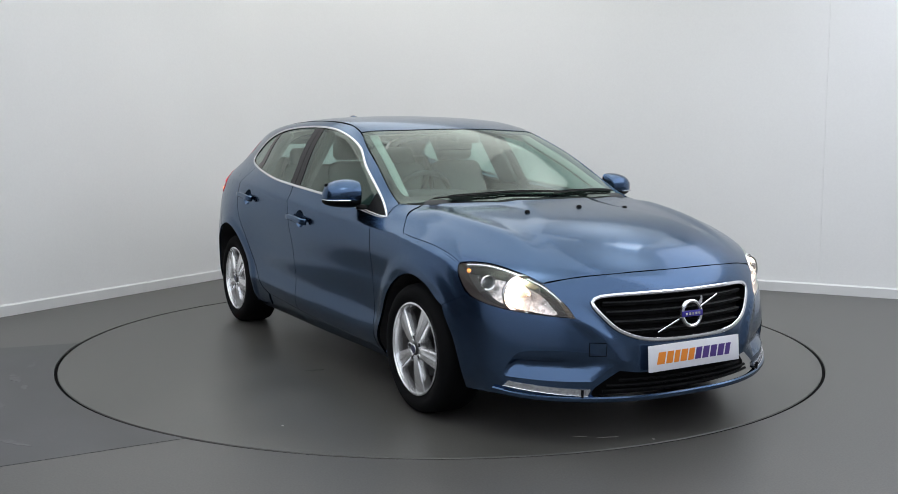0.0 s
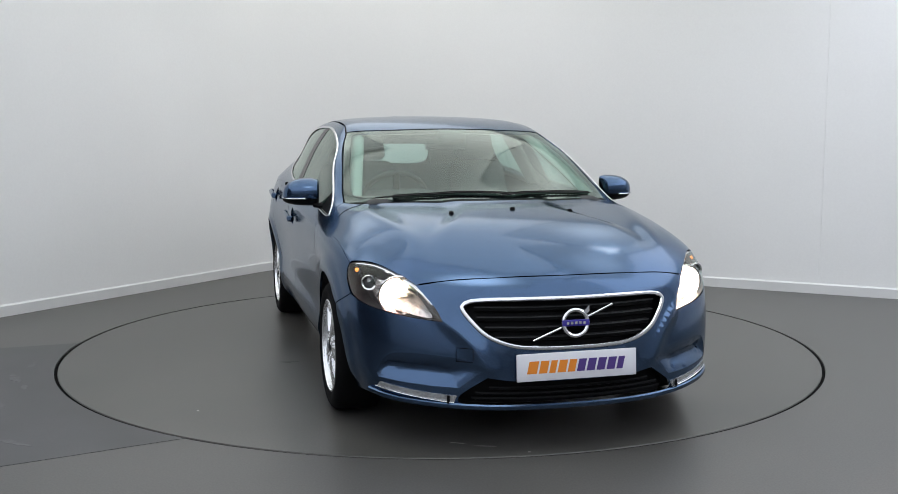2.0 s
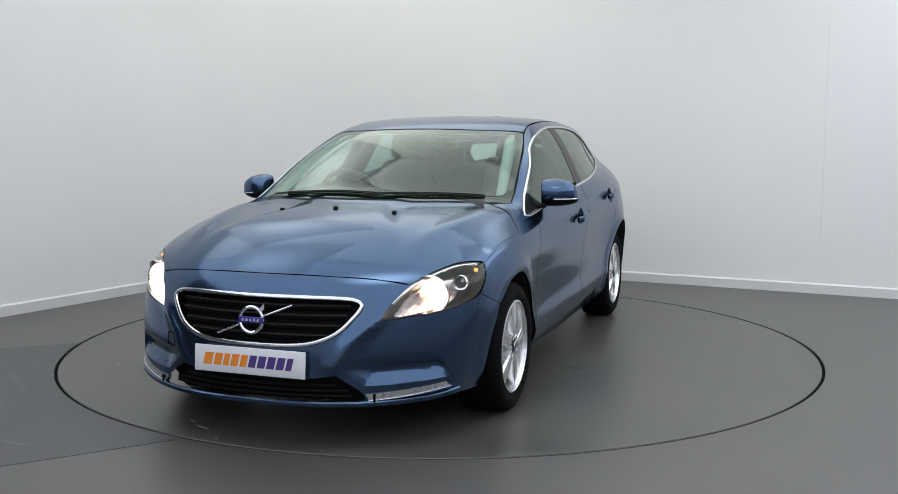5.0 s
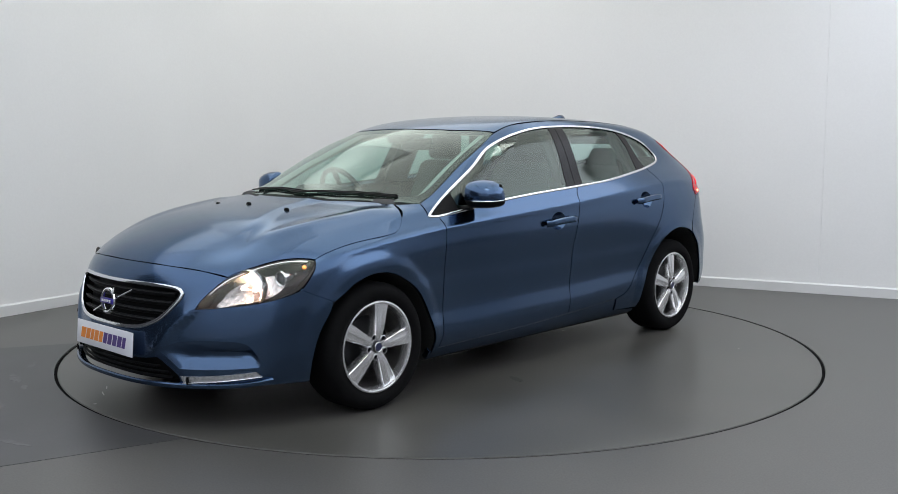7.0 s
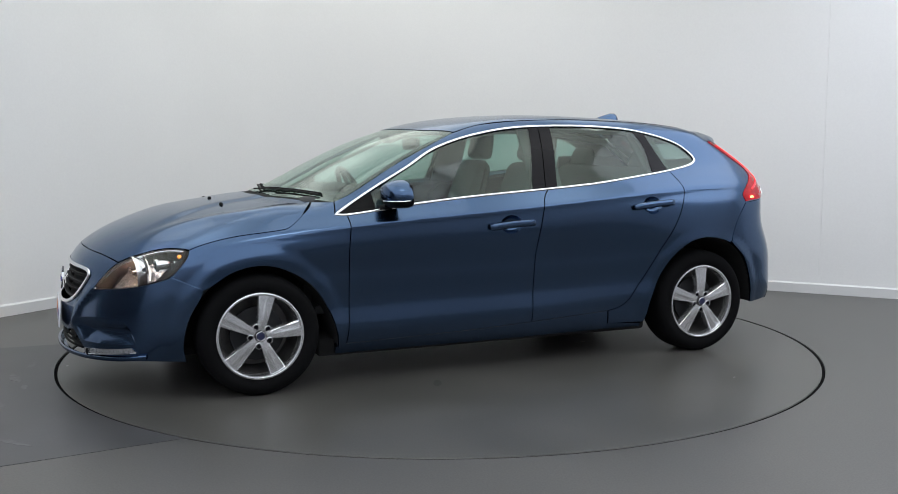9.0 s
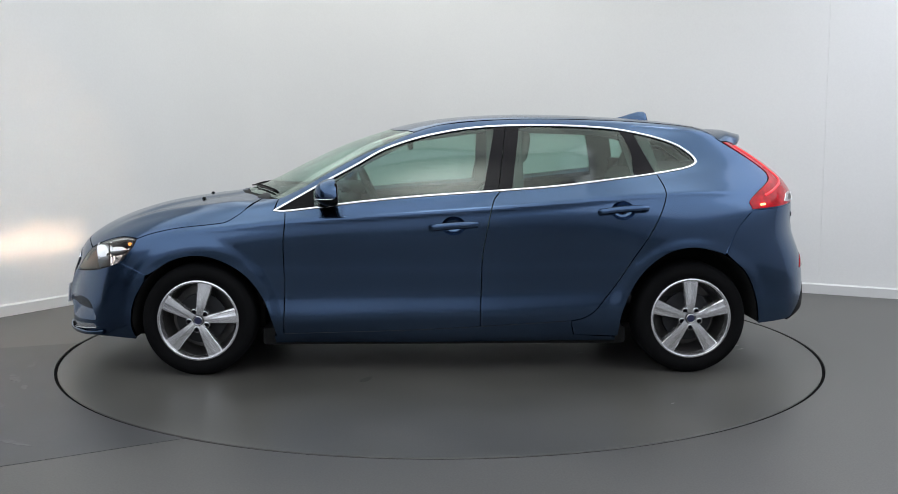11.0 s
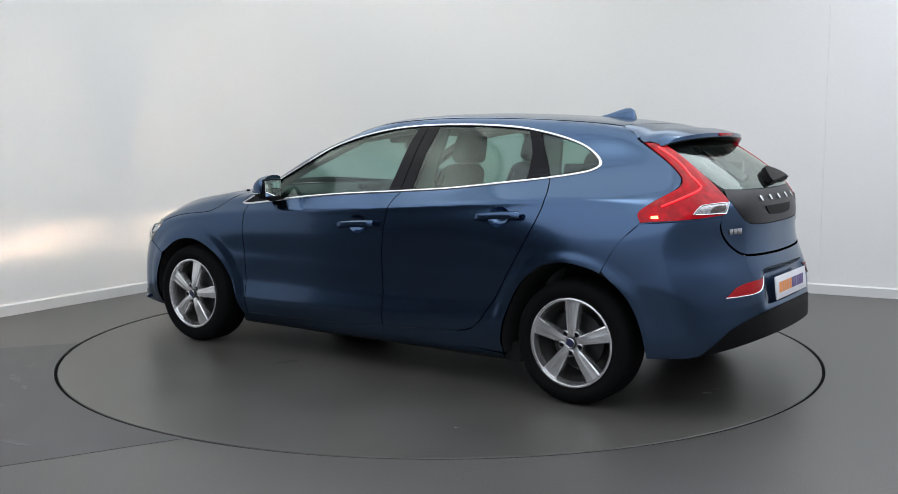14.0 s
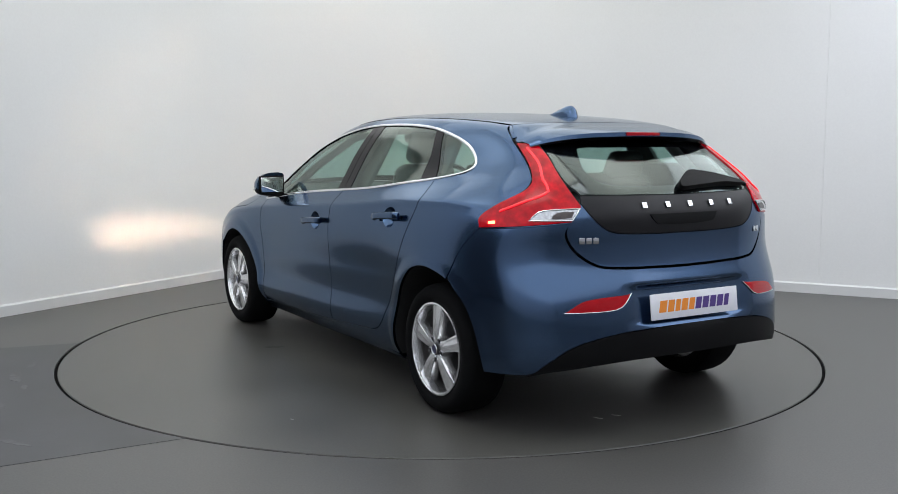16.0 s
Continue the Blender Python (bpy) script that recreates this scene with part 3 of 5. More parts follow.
    part("window_surround", tube(p, 0.0072, closed=True, up=n, flat=0.55), CHROME, car, "polished chrome window surround")
    # door handles on their dished recesses
    for d, (x0, z0, x1, z1) in zip(doors, ((0.080, 0.797, -0.170, 0.815), (-0.822, 0.878, -1.072, 0.896))):
        cx, cz, rx, rz = dishes[doors.index(d)]
        skin("handle_recess", oval(cx, cz, rx, rz), "y", PAINT, d, side, depth=0, inset=0, res=0.012, step=0.012, dish=(cx, cz, rx, rz, 0.035))
        p, n = line_on_skin([(x0, z0), (0.5 * (x0 + x1), 0.5 * (z0 + z1) + 0.003), (x1, z1)], "y", side, 0.034)
        p[0] -= n[0] * 0.02
        p[-1] -= n[-1] * 0.012
        part("handle", tube(p, 0.018, up=n, flat=0.7), PAINT, d)
    # wheel housings
    for x, arch in ((1.3235, ARCH_FRONT), (-1.3235, ARCH_REAR)):
        bm = bmesh.new()
        rows = []
        q = curve(arch, 0.04, closed=False)
        rim = lift(q, "y", side)
        for k in range(len(rim)):
            out = Vector(rim[k]) - Vector((0, 0.012 * side, 0))
            rows.append([bm.verts.new(out), bm.verts.new(Vector((out.x, 0.50 * side, out.z)))])
        for a, b in zip(rows, rows[1:]):
            bm.faces.new((a[0], b[0], b[1], a[1]))
        bm.faces.new([r[1] for r in rows])
        part("wheel_housing", bm, UNDER, car, "black wheel housing", smooth=False)


def flange(car, points, way, s):
    """The painted hem behind a shut line."""
    p, n = line_on_skin(points, way, s, -0.0065)
    part("hem_flange", tube(p, 0.011, up=n, flat=0.35), PAINT, car)


def build_top(car):
    hood_edge = seen_from_above(HOOD_SIDE)
    edge = lift(flat([p[:3] for p in HOOD_LEAD + HEADLAMP[4:7]], "nose"), "nose")
    lead = [(float(p[0]), float(p[1])) for p in edge]
    lead[3] = corner(lead[3])
    half = lead + [corner(hood_edge[0]), *hood_edge[1:-1], corner(hood_edge[-1]), (1.09, 0.45), (1.19, 0.2), (1.212, 0.0)]
    skin("hood", mirrored(half), "z", PAINT, car, res=0.018)
    for s in (1, -1):
        flange(car, [p[:2] for p in hood_edge[:5]], "z", s)
        flange(car, [(-1.405, 0.490), (-1.45, 0.520), (-1.486, 0.539), (-1.525, 0.556)], "z", s)
    base = [(1.175, 0.0), (1.153, 0.2), (1.075, 0.43), (0.93, 0.693), (0.90, 0.725, "c")]
    half = base + SCREEN_SIDE[1:-1] + [corner((0.17, 0.586)), (0.275, 0.33), (0.315, 0.0)]
    skin("windscreen", mirrored(half), "z", GLASS, car, off=-0.003, depth=0, inset=0.001, res=0.05, label="green tinted windscreen")
    # black band round the glass
    inner = [(1.09, 0.0), (1.07, 0.2), (1.0, 0.42), (0.87, 0.66), (0.80, 0.675), (0.54, 0.635), (0.30, 0.587), (0.215, 0.552), (0.25, 0.33), (0.285, 0.0)]
    ring = [corner(half[0]), *half[1:-1], corner(half[-1]), corner(inner[-1]), *inner[-2:0:-1], corner(inner[0])]
    for s in (1, -1):
        skin("screen_border", ring, "z", GLOSS_BLACK, car, s, off=-0.007, depth=0, inset=0, res=0.06, label="black border of the windscreen")
    cowl = [(1.206, 0.0), (1.185, 0.2), (1.088, 0.45), (0.985, 0.655, "c"), (0.935, 0.69, "c"), (1.078, 0.43), (1.156, 0.2), (1.178, 0.0)]
    skin("cowl", mirrored(cowl), "z", PLASTIC, car, off=-0.008, depth=0.03, inset=0, res=0.05, label="black plastic cowl below the windscreen")
    half = [(0.325, 0.0), (0.285, 0.33), corner(ROOF_SIDE[0]), *ROOF_SIDE[1:-1], corner(ROOF_SIDE[-1]), (-1.44, 0.3), (-1.455, 0.0)]
    roof = skin("roof", mirrored(half), "z", PAINT, car, res=0.06)
    skin("headliner", mirrored(half), "z", LINER, roof, off=-0.035, depth=0, inset=0.01, res=0.1, label="pale grey roof lining")
    for y, x in ((-0.3, 1.4), (0.0, 1.413), (0.3, 1.4)):
        z = float(lift([(x, abs(y))], "z")[0][2])
        part("washer_jet", box((0.022, 0.026, 0.014), pose(x, y, z + 0.004, 0, -6, 0), 0.004, taper=0.7), PLASTIC, car, "small black washer jet")
    # roof spoiler over the rear window
    bm = bmesh.new()
    rows = []
    for v in np.linspace(-1, 1, 33):
        k, s = abs(v) ** 6, 1 if v >= 0 else -1
        first = lift([(-1.459 + 0.046 * v * v, 0.489 * abs(v)), (-1.486, 0.536 * abs(v)), (-1.535, 0.53 * abs(v))], "z")
        first[:, 1] *= s
        rows.append([Vector(first[0]), Vector(first[1]), Vector(first[2]).lerp(Vector((-1.553, 0.562 * s, 1.252)), k) + Vector((0, 0, 0.004 - 0.004 * k)),
                     Vector((-1.655 + 0.04 * v * v + 0.03 * k, 0.553 * v, 1.323 - 0.022 * v * v - 0.046 * k)),
                     Vector((-1.760 + 0.085 * v * v + 0.05 * k, 0.545 * v, 1.298 - 0.020 * v * v - 0.036 * k)),
                     Vector((-1.763 + 0.085 * v * v + 0.05 * k, 0.545 * v, 1.279 - 0.020 * v * v - 0.026 * k)),
                     Vector((-1.70 + 0.06 * k, 0.545 * v, 1.262 - 0.018 * v * v - 0.012 * k)),
                     Vector((-1.60 + 0.02 * k, 0.545 * v, 1.262 - 0.018 * v * v)),
                     Vector((-1.50, 0.50 * v, 1.30 - 0.022 * v * v - 0.03 * k))])
    vs = [[bm.verts.new(p) for p in r] for r in rows]
    under = bmesh.new()
    for r, q in zip(vs, vs[1:]):
        for j in range(5):
            bm.faces.new((r[j], r[j + 1], q[j + 1], q[j]))
    spoiler = part("spoiler", bm, PAINT, car)
    us = [[under.verts.new(p) for p in r[5:]] for r in rows]
    for r, q in zip(us, us[1:]):
        for j in range(3):
            under.faces.new((r[j], r[j + 1], q[j + 1], q[j]))
    for r in (us[0], us[-1]):
        under.faces.new(r)
    part("underside", under, GLOSS_BLACK, spoiler, "gloss black underside of the spoiler")
    part("brake_light", box((0.012, 0.20, 0.016), pose(-1.760, 0, 1.289), 0.004), RED_DARK, spoiler, "dark red high brake light")
    # aerial fin
    bm = bmesh.new()
    rings = []
    for x, w, h in ((-1.055, 0.004, 0.004), (-1.10, 0.022, 0.018), (-1.15, 0.031, 0.038), (-1.20, 0.034, 0.056), (-1.235, 0.032, 0.060), (-1.25, 0.028, 0.050), (-1.262, 0.02, 0.004)):
        z0 = float(lift([(x, 0)], "z")[0][2]) - 0.004
        rings.append([bm.verts.new((x, w * math.cos(a), z0 + h * abs(math.sin(a)) ** 0.9)) for a in np.linspace(0, math.pi, 9)])
    for r, q in zip(rings, rings[1:]):
        for j in range(8):
            bm.faces.new((r[j], r[j + 1], q[j + 1], q[j]))
    part("aerial_fin", bm, PAINT, car, "blue shark-fin roof aerial")


GRILLE = [(2.16, 0.0, 0.622), (2.15, 0.23, 0.622), (2.10, 0.415, 0.614), (2.085, 0.447, 0.592), (2.12, 0.41, 0.53), (2.15, 0.355, 0.478), (2.18, 0.27, 0.443), (2.20, 0.18, 0.431), (2.21, 0.0, 0.428)]
INTAKE = [(2.22, 0.0, 0.296), (2.19, 0.265, 0.299), (2.163, 0.361, 0.312, "c"), (2.125, 0.463, 0.240), (2.12, 0.472, 0.212), (2.14, 0.44, 0.200), (2.22, 0.0, 0.198)]


POCKET = [(1.942, 0.722, 0.382), (2.012, 0.637, 0.398), (2.118, 0.463, 0.386), (2.16, 0.368, 0.348, "c"), (2.122, 0.468, 0.268, "c"), (2.034, 0.616, 0.272), (1.905, 0.755, 0.284, "c"), (1.90, 0.762, 0.305)]


def plate(car, x, z, tilt, turn):
    """A white dealer's plate with a row of slanted blocks, five orange and five purple, in place of its lettering."""
    m = pose(x, 0, z, 90 + tilt, 0, turn)
    ob = part("number_plate", box((0.52, 0.111, 0.008), m, 0.003), PLATE_WHITE, car, "white plate with orange and purple lettering blocks")
    widths = (0.050, 0.044, 0.036, 0.044, 0.040, 0.042, 0.044, 0.044, 0.044, 0.036)
    x0 = -0.218
    for i, w in enumerate(widths):
        h = 0.050
        s = 0.012
        mat = PLATE_ORANGE if i < 5 else PLATE_PURPLE
        out = [(x0, -h / 2), (x0 + w - 0.009, -h / 2), (x0 + w - 0.009 + s, h / 2), (x0 + s, h / 2)]
        bm = prism(out, 0.0012, m @ pose(0, 0, 0.0041))
        part("letter_block", bm, mat, ob, "orange lettering block" if i < 5 else "purple lettering block", smooth=False)
        x0 += w
    return ob


def build_front(car):
    lamp_in = [(2.00, 0.575, 0.625), (2.04, 0.535, 0.57), (2.065, 0.52, 0.530, "c"), (2.02, 0.60, 0.537), (1.95, 0.685, 0.549), (1.865, 0.765, 0.567), (1.80, 0.815, 0.587), (1.74, 0.84, 0.608, "c")]
    arch = [(1.588, 0.875, 0.545, "c"), (1.60, 0.875, 0.51), (1.65, 0.86, 0.42), (1.68, 0.845, 0.31), (1.685, 0.82, 0.19, "c")]
    foot = [(1.89, 0.76, 0.20), (2.04, 0.60, 0.185), (2.14, 0.42, 0.178, "c"), (2.21, 0.0, 0.180)]
    skin("front_bumper", mirrored(HOOD_LEAD[:3] + [corner(HOOD_LEAD[3])] + lamp_in + arch + foot), "nose", PAINT, car, depth=0.02, inset=0.0006, res=0.02, holes=[mirrored(GRILLE), mirrored(INTAKE), POCKET, [(p[0], -p[1], *p[2:]) for p in POCKET]])
    # grille: chrome frame, bars, mesh behind
    g = skin("grille", mirrored(GRILLE), "nose", PLASTIC, car, off=-0.045, depth=0, inset=-0.01, res=0.06, label="black grille with chrome frame")
    p, n = line_on_skin(mirrored(GRILLE), "nose", 1, 0.003, closed=True)
    part("grille_frame", tube(p, 0.0095, closed=True, up=n, flat=0.7), CHROME, g, "polished chrome grille frame")
    for z, w in ((0.588, 0.42), (0.549, 0.405), (0.509, 0.37), (0.470, 0.325)):
        q = [(math.atan2(y, 1.15), z) for y in np.linspace(-w, w, 21)]
        p = lift(q, "nose")
        n = normals(p)
        part("grille_bar", tube(p - 0.022 * n, 0.011, up=n, flat=1.0), PLASTIC, g)
        part("bar_edge", tube(p - 0.010 * n + np.array((0, 0, 0.004)), 0.0022, up=n), ALLOY_DARK, g)
    # badge: ring with an arrow stub, blue bar, slanting strip
    x = 2.197
    face = pose(x, 0, 0.526, 90 - 6, 0, 90)
    b = part("badge", lathe([(0.044, 0.0), (0.046, 0.008), (0.053, 0.011), (0.060, 0.008), (0.062, 0.0)], face, 40, True), CHROME, car, "chrome ring badge with blue bar")
    part("badge_bar", box((0.118, 0.026, 0.012), face @ pose(0, 0, 0.006), 0.003), BADGE_BLUE, b, "dark blue badge bar")
    for k in range(5):
        part("badge_mark", box((0.011, 0.011, 0.002), face @ pose(-0.036 + 0.018 * k, 0, 0.0125), 0), CHROME, b, "small bright mark")
    part("arrow_stub", prism([(0.030, 0.040), (0.060, 0.070), (0.060, 0.046), (0.050, 0.036)], 0.010, face), CHROME, b)
    for x0, y0, x1, y1 in ((-0.175, -0.068, -0.052, -0.018), (0.052, 0.018, 0.175, 0.068)):
        a, c = face @ Vector((x0, y0, -0.004 - abs(x0) * 0.08)), face @ Vector((x1, y1, -0.004 - abs(x1) * 0.08))
        part("diagonal_strip", tube([a, c], 0.0042, up=[face.to_3x3() @ Vector((0, 0, 1))] * 2, flat=0.6), CHROME, b)
    # lower intake
    i = skin("lower_intake", mirrored(INTAKE), "nose", PLASTIC, car, off=-0.05, depth=0, inset=-0.01, res=0.06, label="black lower air intake")
    for z, w in ((0.268, 0.36), (0.245, 0.42), (0.222, 0.44)):
        p = lift([(math.atan2(y, 1.18), z) for y in np.linspace(-w, w, 21)], "nose")
        n = normals(p)
        part("intake_bar", tube(p - 0.02 * n, 0.006, up=n), PLASTIC, i)
    p, n = line_on_skin([(1.86, 0.785, 0.225), (1.97, 0.68, 0.207), (2.14, 0.44, 0.195), (2.22, 0.0, 0.196), (2.14, -0.44, 0.195), (1.97, -0.68, 0.207), (1.86, -0.785, 0.225)], "nose", 1, 0.008)
    part("front_lip", tube(p, 0.012, up=n, flat=0.9), PAINT, car)
    plate(car, 2.226, 0.358, -4, 90)
    tow = [(2.10, -0.40, 0.375), (2.10, -0.40, 0.43), (2.07, -0.46, 0.43), (2.07, -0.46, 0.375)]
    p, n = line_on_skin([corner(q) for q in tow], "nose", 1, 0.0, closed=True)
    part("tow_cover", tube(p, 0.0018, closed=True, up=n), GAP, car, "thin seam of the towing-eye cover")
    for s in (1, -1):
        build_headlamp(car, s)
        flange(car, [lamp_in[-1][:3], (1.665, 0.86, 0.578), arch[0][:3]], "nose", s)
        skin("bumper_pocket", POCKET, "nose", PAINT, car, s, depth=0, inset=-0.0015, res=0.012, step=0.012, bowl=(0.042, 0.075), label="recessed blue bumper pocket")
        strip = [(2.125, 0.475, 0.238, "c"), (2.03, 0.62, 0.249), (1.91, 0.745, 0.268, "c"), (1.895, 0.76, 0.245, "c"), (2.02, 0.62, 0.222), (2.115, 0.485, 0.208, "c")]
        f = skin("fog_lamp", strip, "nose", SMOKED_LENS, car, s, off=0.004, depth=0.02, inset=0.002, res=0.03, label="slim clear daytime lamp with chrome edge")
        p, n = line_on_skin(strip[3:] , "nose", s, 0.008)
        part("chrome_edge", tube(p, 0.0026, up=n), CHROME, f)
        p, n = line_on_skin([(2.10, 0.505, 0.236), (2.10, 0.505, 0.206)], "nose", s, 0.008)
        part("lamp_divider", tube(p, 0.006, up=n), PLASTIC, f)


def build_headlamp(car, s):
    """Clear cover over a dark housing with a lit reflector bowl, a side bowl and an amber lamp."""
    lamp = skin("headlamp", HEADLAMP, "nose", LAMP_DARK, car, s, off=-0.085, depth=0, inset=-0.004, res=0.03, label="lit halogen headlamp with clear cover")
    rim = curve(flat(HEADLAMP, "nose"), 0.02)
    e = lift(rim, "nose", s)
    n = normals(e)
    k = len(e)
    verts = list(e - 0.004 * n) + list(e - 0.095 * n)
    mesh_object("housing_wall", verts, [(i, (i + 1) % k, k + (i + 1) % k, k + i) for i in range(k)], LAMP_DARK, lamp)
    q = np.array(flat([p[:3] for p in HEADLAMP], "nose"))
    mid = q.mean(0)
    q = mid + (q - mid) * (0.66, 0.82) + (-0.025, -0.006)
    skin("reflector", [tuple(p) for p in lift(q, "nose")], "nose", LAMP_SILVER, lamp, s, off=-0.070, depth=0.018, inset=0, res=0.025, label="silver reflector body", bowl=(0.015, 0.04))
    skin("lens", HEADLAMP, "nose", LENS, lamp, s, off=0.0, depth=0, inset=0.003, res=0.03, label="clear lamp cover")
    for name, x, y, z, r in (("reflector_bowl", 1.880, 0.660, 0.622, 0.078), ("side_bowl", 1.785, 0.765, 0.668, 0.025)):
        m = pose(x - 0.055, y * s - 0.005 * s, z, 0, 95, 10 * s)
        b = part(name, lathe([(r, 0.065), (r * 0.97, 0.03), (r * 0.86, 0.008), (r * 0.4, -0.018), (0.012, -0.024)], m, 28), CHROME, lamp, "bright reflector bowl")
        part("bowl_rim", lathe([(r, 0.066), (r + 0.006, 0.07), (r + 0.008, 0.06)], m, 28), CHROME, b)
        if name == "reflector_bowl":
            # Lining and disc glow in place of bulb light thrown back by the reflector.
            part("bowl_lining", lathe([(0.030, -0.012), (r * 0.55, -0.004), (r * 0.84, 0.012), (r * 0.95, 0.034)], m, 28), LAMP_PINK, b, "pink-white lining whose glow stands in for bulb light")
            part("bowl_glow", lathe([(0.0005, 0.012), (0.030, 0.011), (r * 0.80, 0.008), (r * 0.82, 0.004)], m, 24), LAMP_WHITE, b, "white glowing heart of the lamp")
            part("filament", lathe([(0.0005, 0.024), (0.006, 0.022), (0.008, 0.016), (0.006, 0.013)], m, 10), FILAMENT, b, "white-hot filament")
            # a slim shade round the filament cuts the beam to a flat band
            shade = box((0.002, 0.070, 0.06), m @ pose(-0.0052, 0, 0.044))
            box((0.002, 0.070, 0.06), m @ pose(0.0052, 0, 0.044), bm=shade)
            for dy in (-0.036, 0.036):
                box((0.017, 0.002, 0.06), m @ pose(0, dy, 0.044), bm=shade)
            part("beam_shade", shade, CHROME, b, "slim bright beam shade", smooth=False)
        else:
            part("bulb", lathe([(0.0005, 0.02), (0.009, 0.018), (0.011, 0.0), (0.010, -0.022)], m, 16), SILVER_LENS, b, "unlit bulb")
    p, n = line_on_skin(HEADLAMP[1:8], "nose", s, -0.016)
    part("brow", tube(p[2:-2], 0.010, up=n[2:-2], flat=0.7), CHROME, lamp, "chrome brow inside the lamp")
    q = lift([(math.atan2(0.81, 0.69), 0.716)], "nose", s)[0] - 0.02 * normals(lift([(math.atan2(0.81, 0.69), 0.716)], "nose", s))[0]
    part("indicator", lathe([(0.0005, 0.010), (0.007, 0.008), (0.010, 0.0)], pose(*q, 0, 60, 60 * s), 14), AMBER, lamp, "amber indicator lamp")


HATCH_EDGE = [(-1.955, 0.522, 0.98, "c"), (-1.95, 0.57, 0.925), (-1.95, 0.59, 0.87), (-1.96, 0.56, 0.81), (-1.99, 0.50, 0.757), (-2.02, 0.44, 0.732), (-2.06, 0.17, 0.722), (-2.06, 0.0, 0.72)]
BLACK_EDGE = [(-2.04, 0.0, 0.862), (-2.035, 0.2, 0.863), (-2.02, 0.375, 0.872), (-2.01, 0.43, 0.892), (-1.98, 0.472, 0.935), (-1.945, 0.513, 0.998, "c")]


def build_rear(car):
    full = [p for p in mirrored(HATCH_EDGE[::-1] + BLACK_EDGE[::-1])]
    hatch = skin("tailgate", full, "tail", PAINT, car, res=0.04)
    top = [(-2.0, 0.0, 1.024), (-1.99, 0.25, 1.026), (-1.935, 0.505, 1.03, "c")]
    panel = mirrored([*BLACK_EDGE, *top[::-1]])
    skin("black_panel", panel, "tail", PANEL_BLACK, hatch, res=0.05, depth=0.012, inset=0.001, label="gloss black tailgate panel")
    glass_half = [(-2.0, 0.0, 1.026), (-1.99, 0.25, 1.028), (-1.935, 0.503, 1.032, "c"), (-1.85, 0.527, 1.09), (-1.72, 0.508, 1.19), (-1.635, 0.495, 1.245, "c"), (-1.655, 0.25, 1.265), (-1.66, 0.0, 1.27)]
    skin("rear_window", mirrored(glass_half), "tail", REAR_GLASS, hatch, off=-0.001, depth=0, inset=0.002, res=0.05, label="tinted rear window with black border")
    clear = [(-1.70, 0.0, 1.232), (-1.70, 0.2, 1.232), (-1.70, 0.34, 1.226), (-1.76, 0.385, 1.19), (-1.86, 0.40, 1.115), (-1.91, 0.37, 1.085), (-1.94, 0.27, 1.068), (-1.95, 0.0, 1.066)]
    ring = [corner(glass_half[-1]), *glass_half[-2:0:-1], corner(glass_half[0]), corner(clear[-1]), *clear[-2:0:-1], corner(clear[0])]
    for s in (1, -1):
        skin("window_border", ring, "tail", GLOSS_BLACK, hatch, s, off=-0.006, depth=0, inset=0, res=0.05, label="black border of the rear window")
    # raised black patch that paints the grip recess's shade, and wordmark blocks
    grip = [(-2.033, 0.20, 0.945, "c"), (-2.033, -0.20, 0.945, "c"), (-2.04, -0.165, 0.906), (-2.04, 0.165, 0.906)]
    skin("grip_shade_patch", grip, "tail", PLASTIC, hatch, off=0.003, depth=0.006, inset=0, res=0.05, label="black patch drawn as the shaded tailgate grip recess")
    for y in (0.225, 0.09, -0.045, -0.18, -0.315):
        p = lift([(math.atan2(y, 1.04), 0.982)], "tail")
        n = normals(p)[0]
        m = Matrix.Translation(p[0] + 0.003 * n) @ Vector(n).to_track_quat("Z", "Y").to_matrix().to_4x4()
        bm = box((0.026, 0.028, 0.004), m, 0.0015)
        part("wordmark_block", bm, CHROME, hatch, "bright tailgate lettering block")
    for y, z, count in ((0.490, 0.842, 3), (-0.515, 0.847, 2)):
        p = lift([(math.atan2(y, 0.97), z)], "tail")
        n = normals(p)[0]
        m = Matrix.Translation(p[0] + 0.002 * n) @ Vector(n).to_track_quat("Z", "Y").to_matrix().to_4x4()
        for k in range(count):
            c = m @ pose((k - (count - 1) / 2) * 0.031, 0, 0)
            bm = box((0.024, 0.026, 0.004), c, 0.001)
            part("model_mark", bm, CHROME, hatch, "bright model badge block")
    # bumper
    top = [(-2.06, 0.0, 0.712), (-2.06, 0.17, 0.714), (-2.02, 0.44, 0.724), (-1.99, 0.505, 0.75), (-1.96, 0.568, 0.805), (-1.95, 0.597, 0.87), (-1.955, 0.572, 0.914, "c"), (-1.86, 0.72, 0.899), (-1.66, 0.835, 0.882, "c"),
           (-1.57, 0.87, 0.79), (-1.50, 0.885, 0.655, "c"), (-1.53, 0.88, 0.625), (-1.61, 0.87, 0.55), (-1.67, 0.86, 0.44), (-1.705, 0.835, 0.270, "c"), (-1.80, 0.79, 0.274)]
    line = [(-1.91, 0.735, 0.288), (-1.97, 0.69, 0.340), (-2.03, 0.60, 0.408), (-2.08, 0.44, 0.452), (-2.11, 0.25, 0.468), (-2.12, 0.0, 0.471)]
    skin("rear_bumper", mirrored(top + line), "tail", PAINT, car, depth=0.02, inset=0.0006, res=0.022)
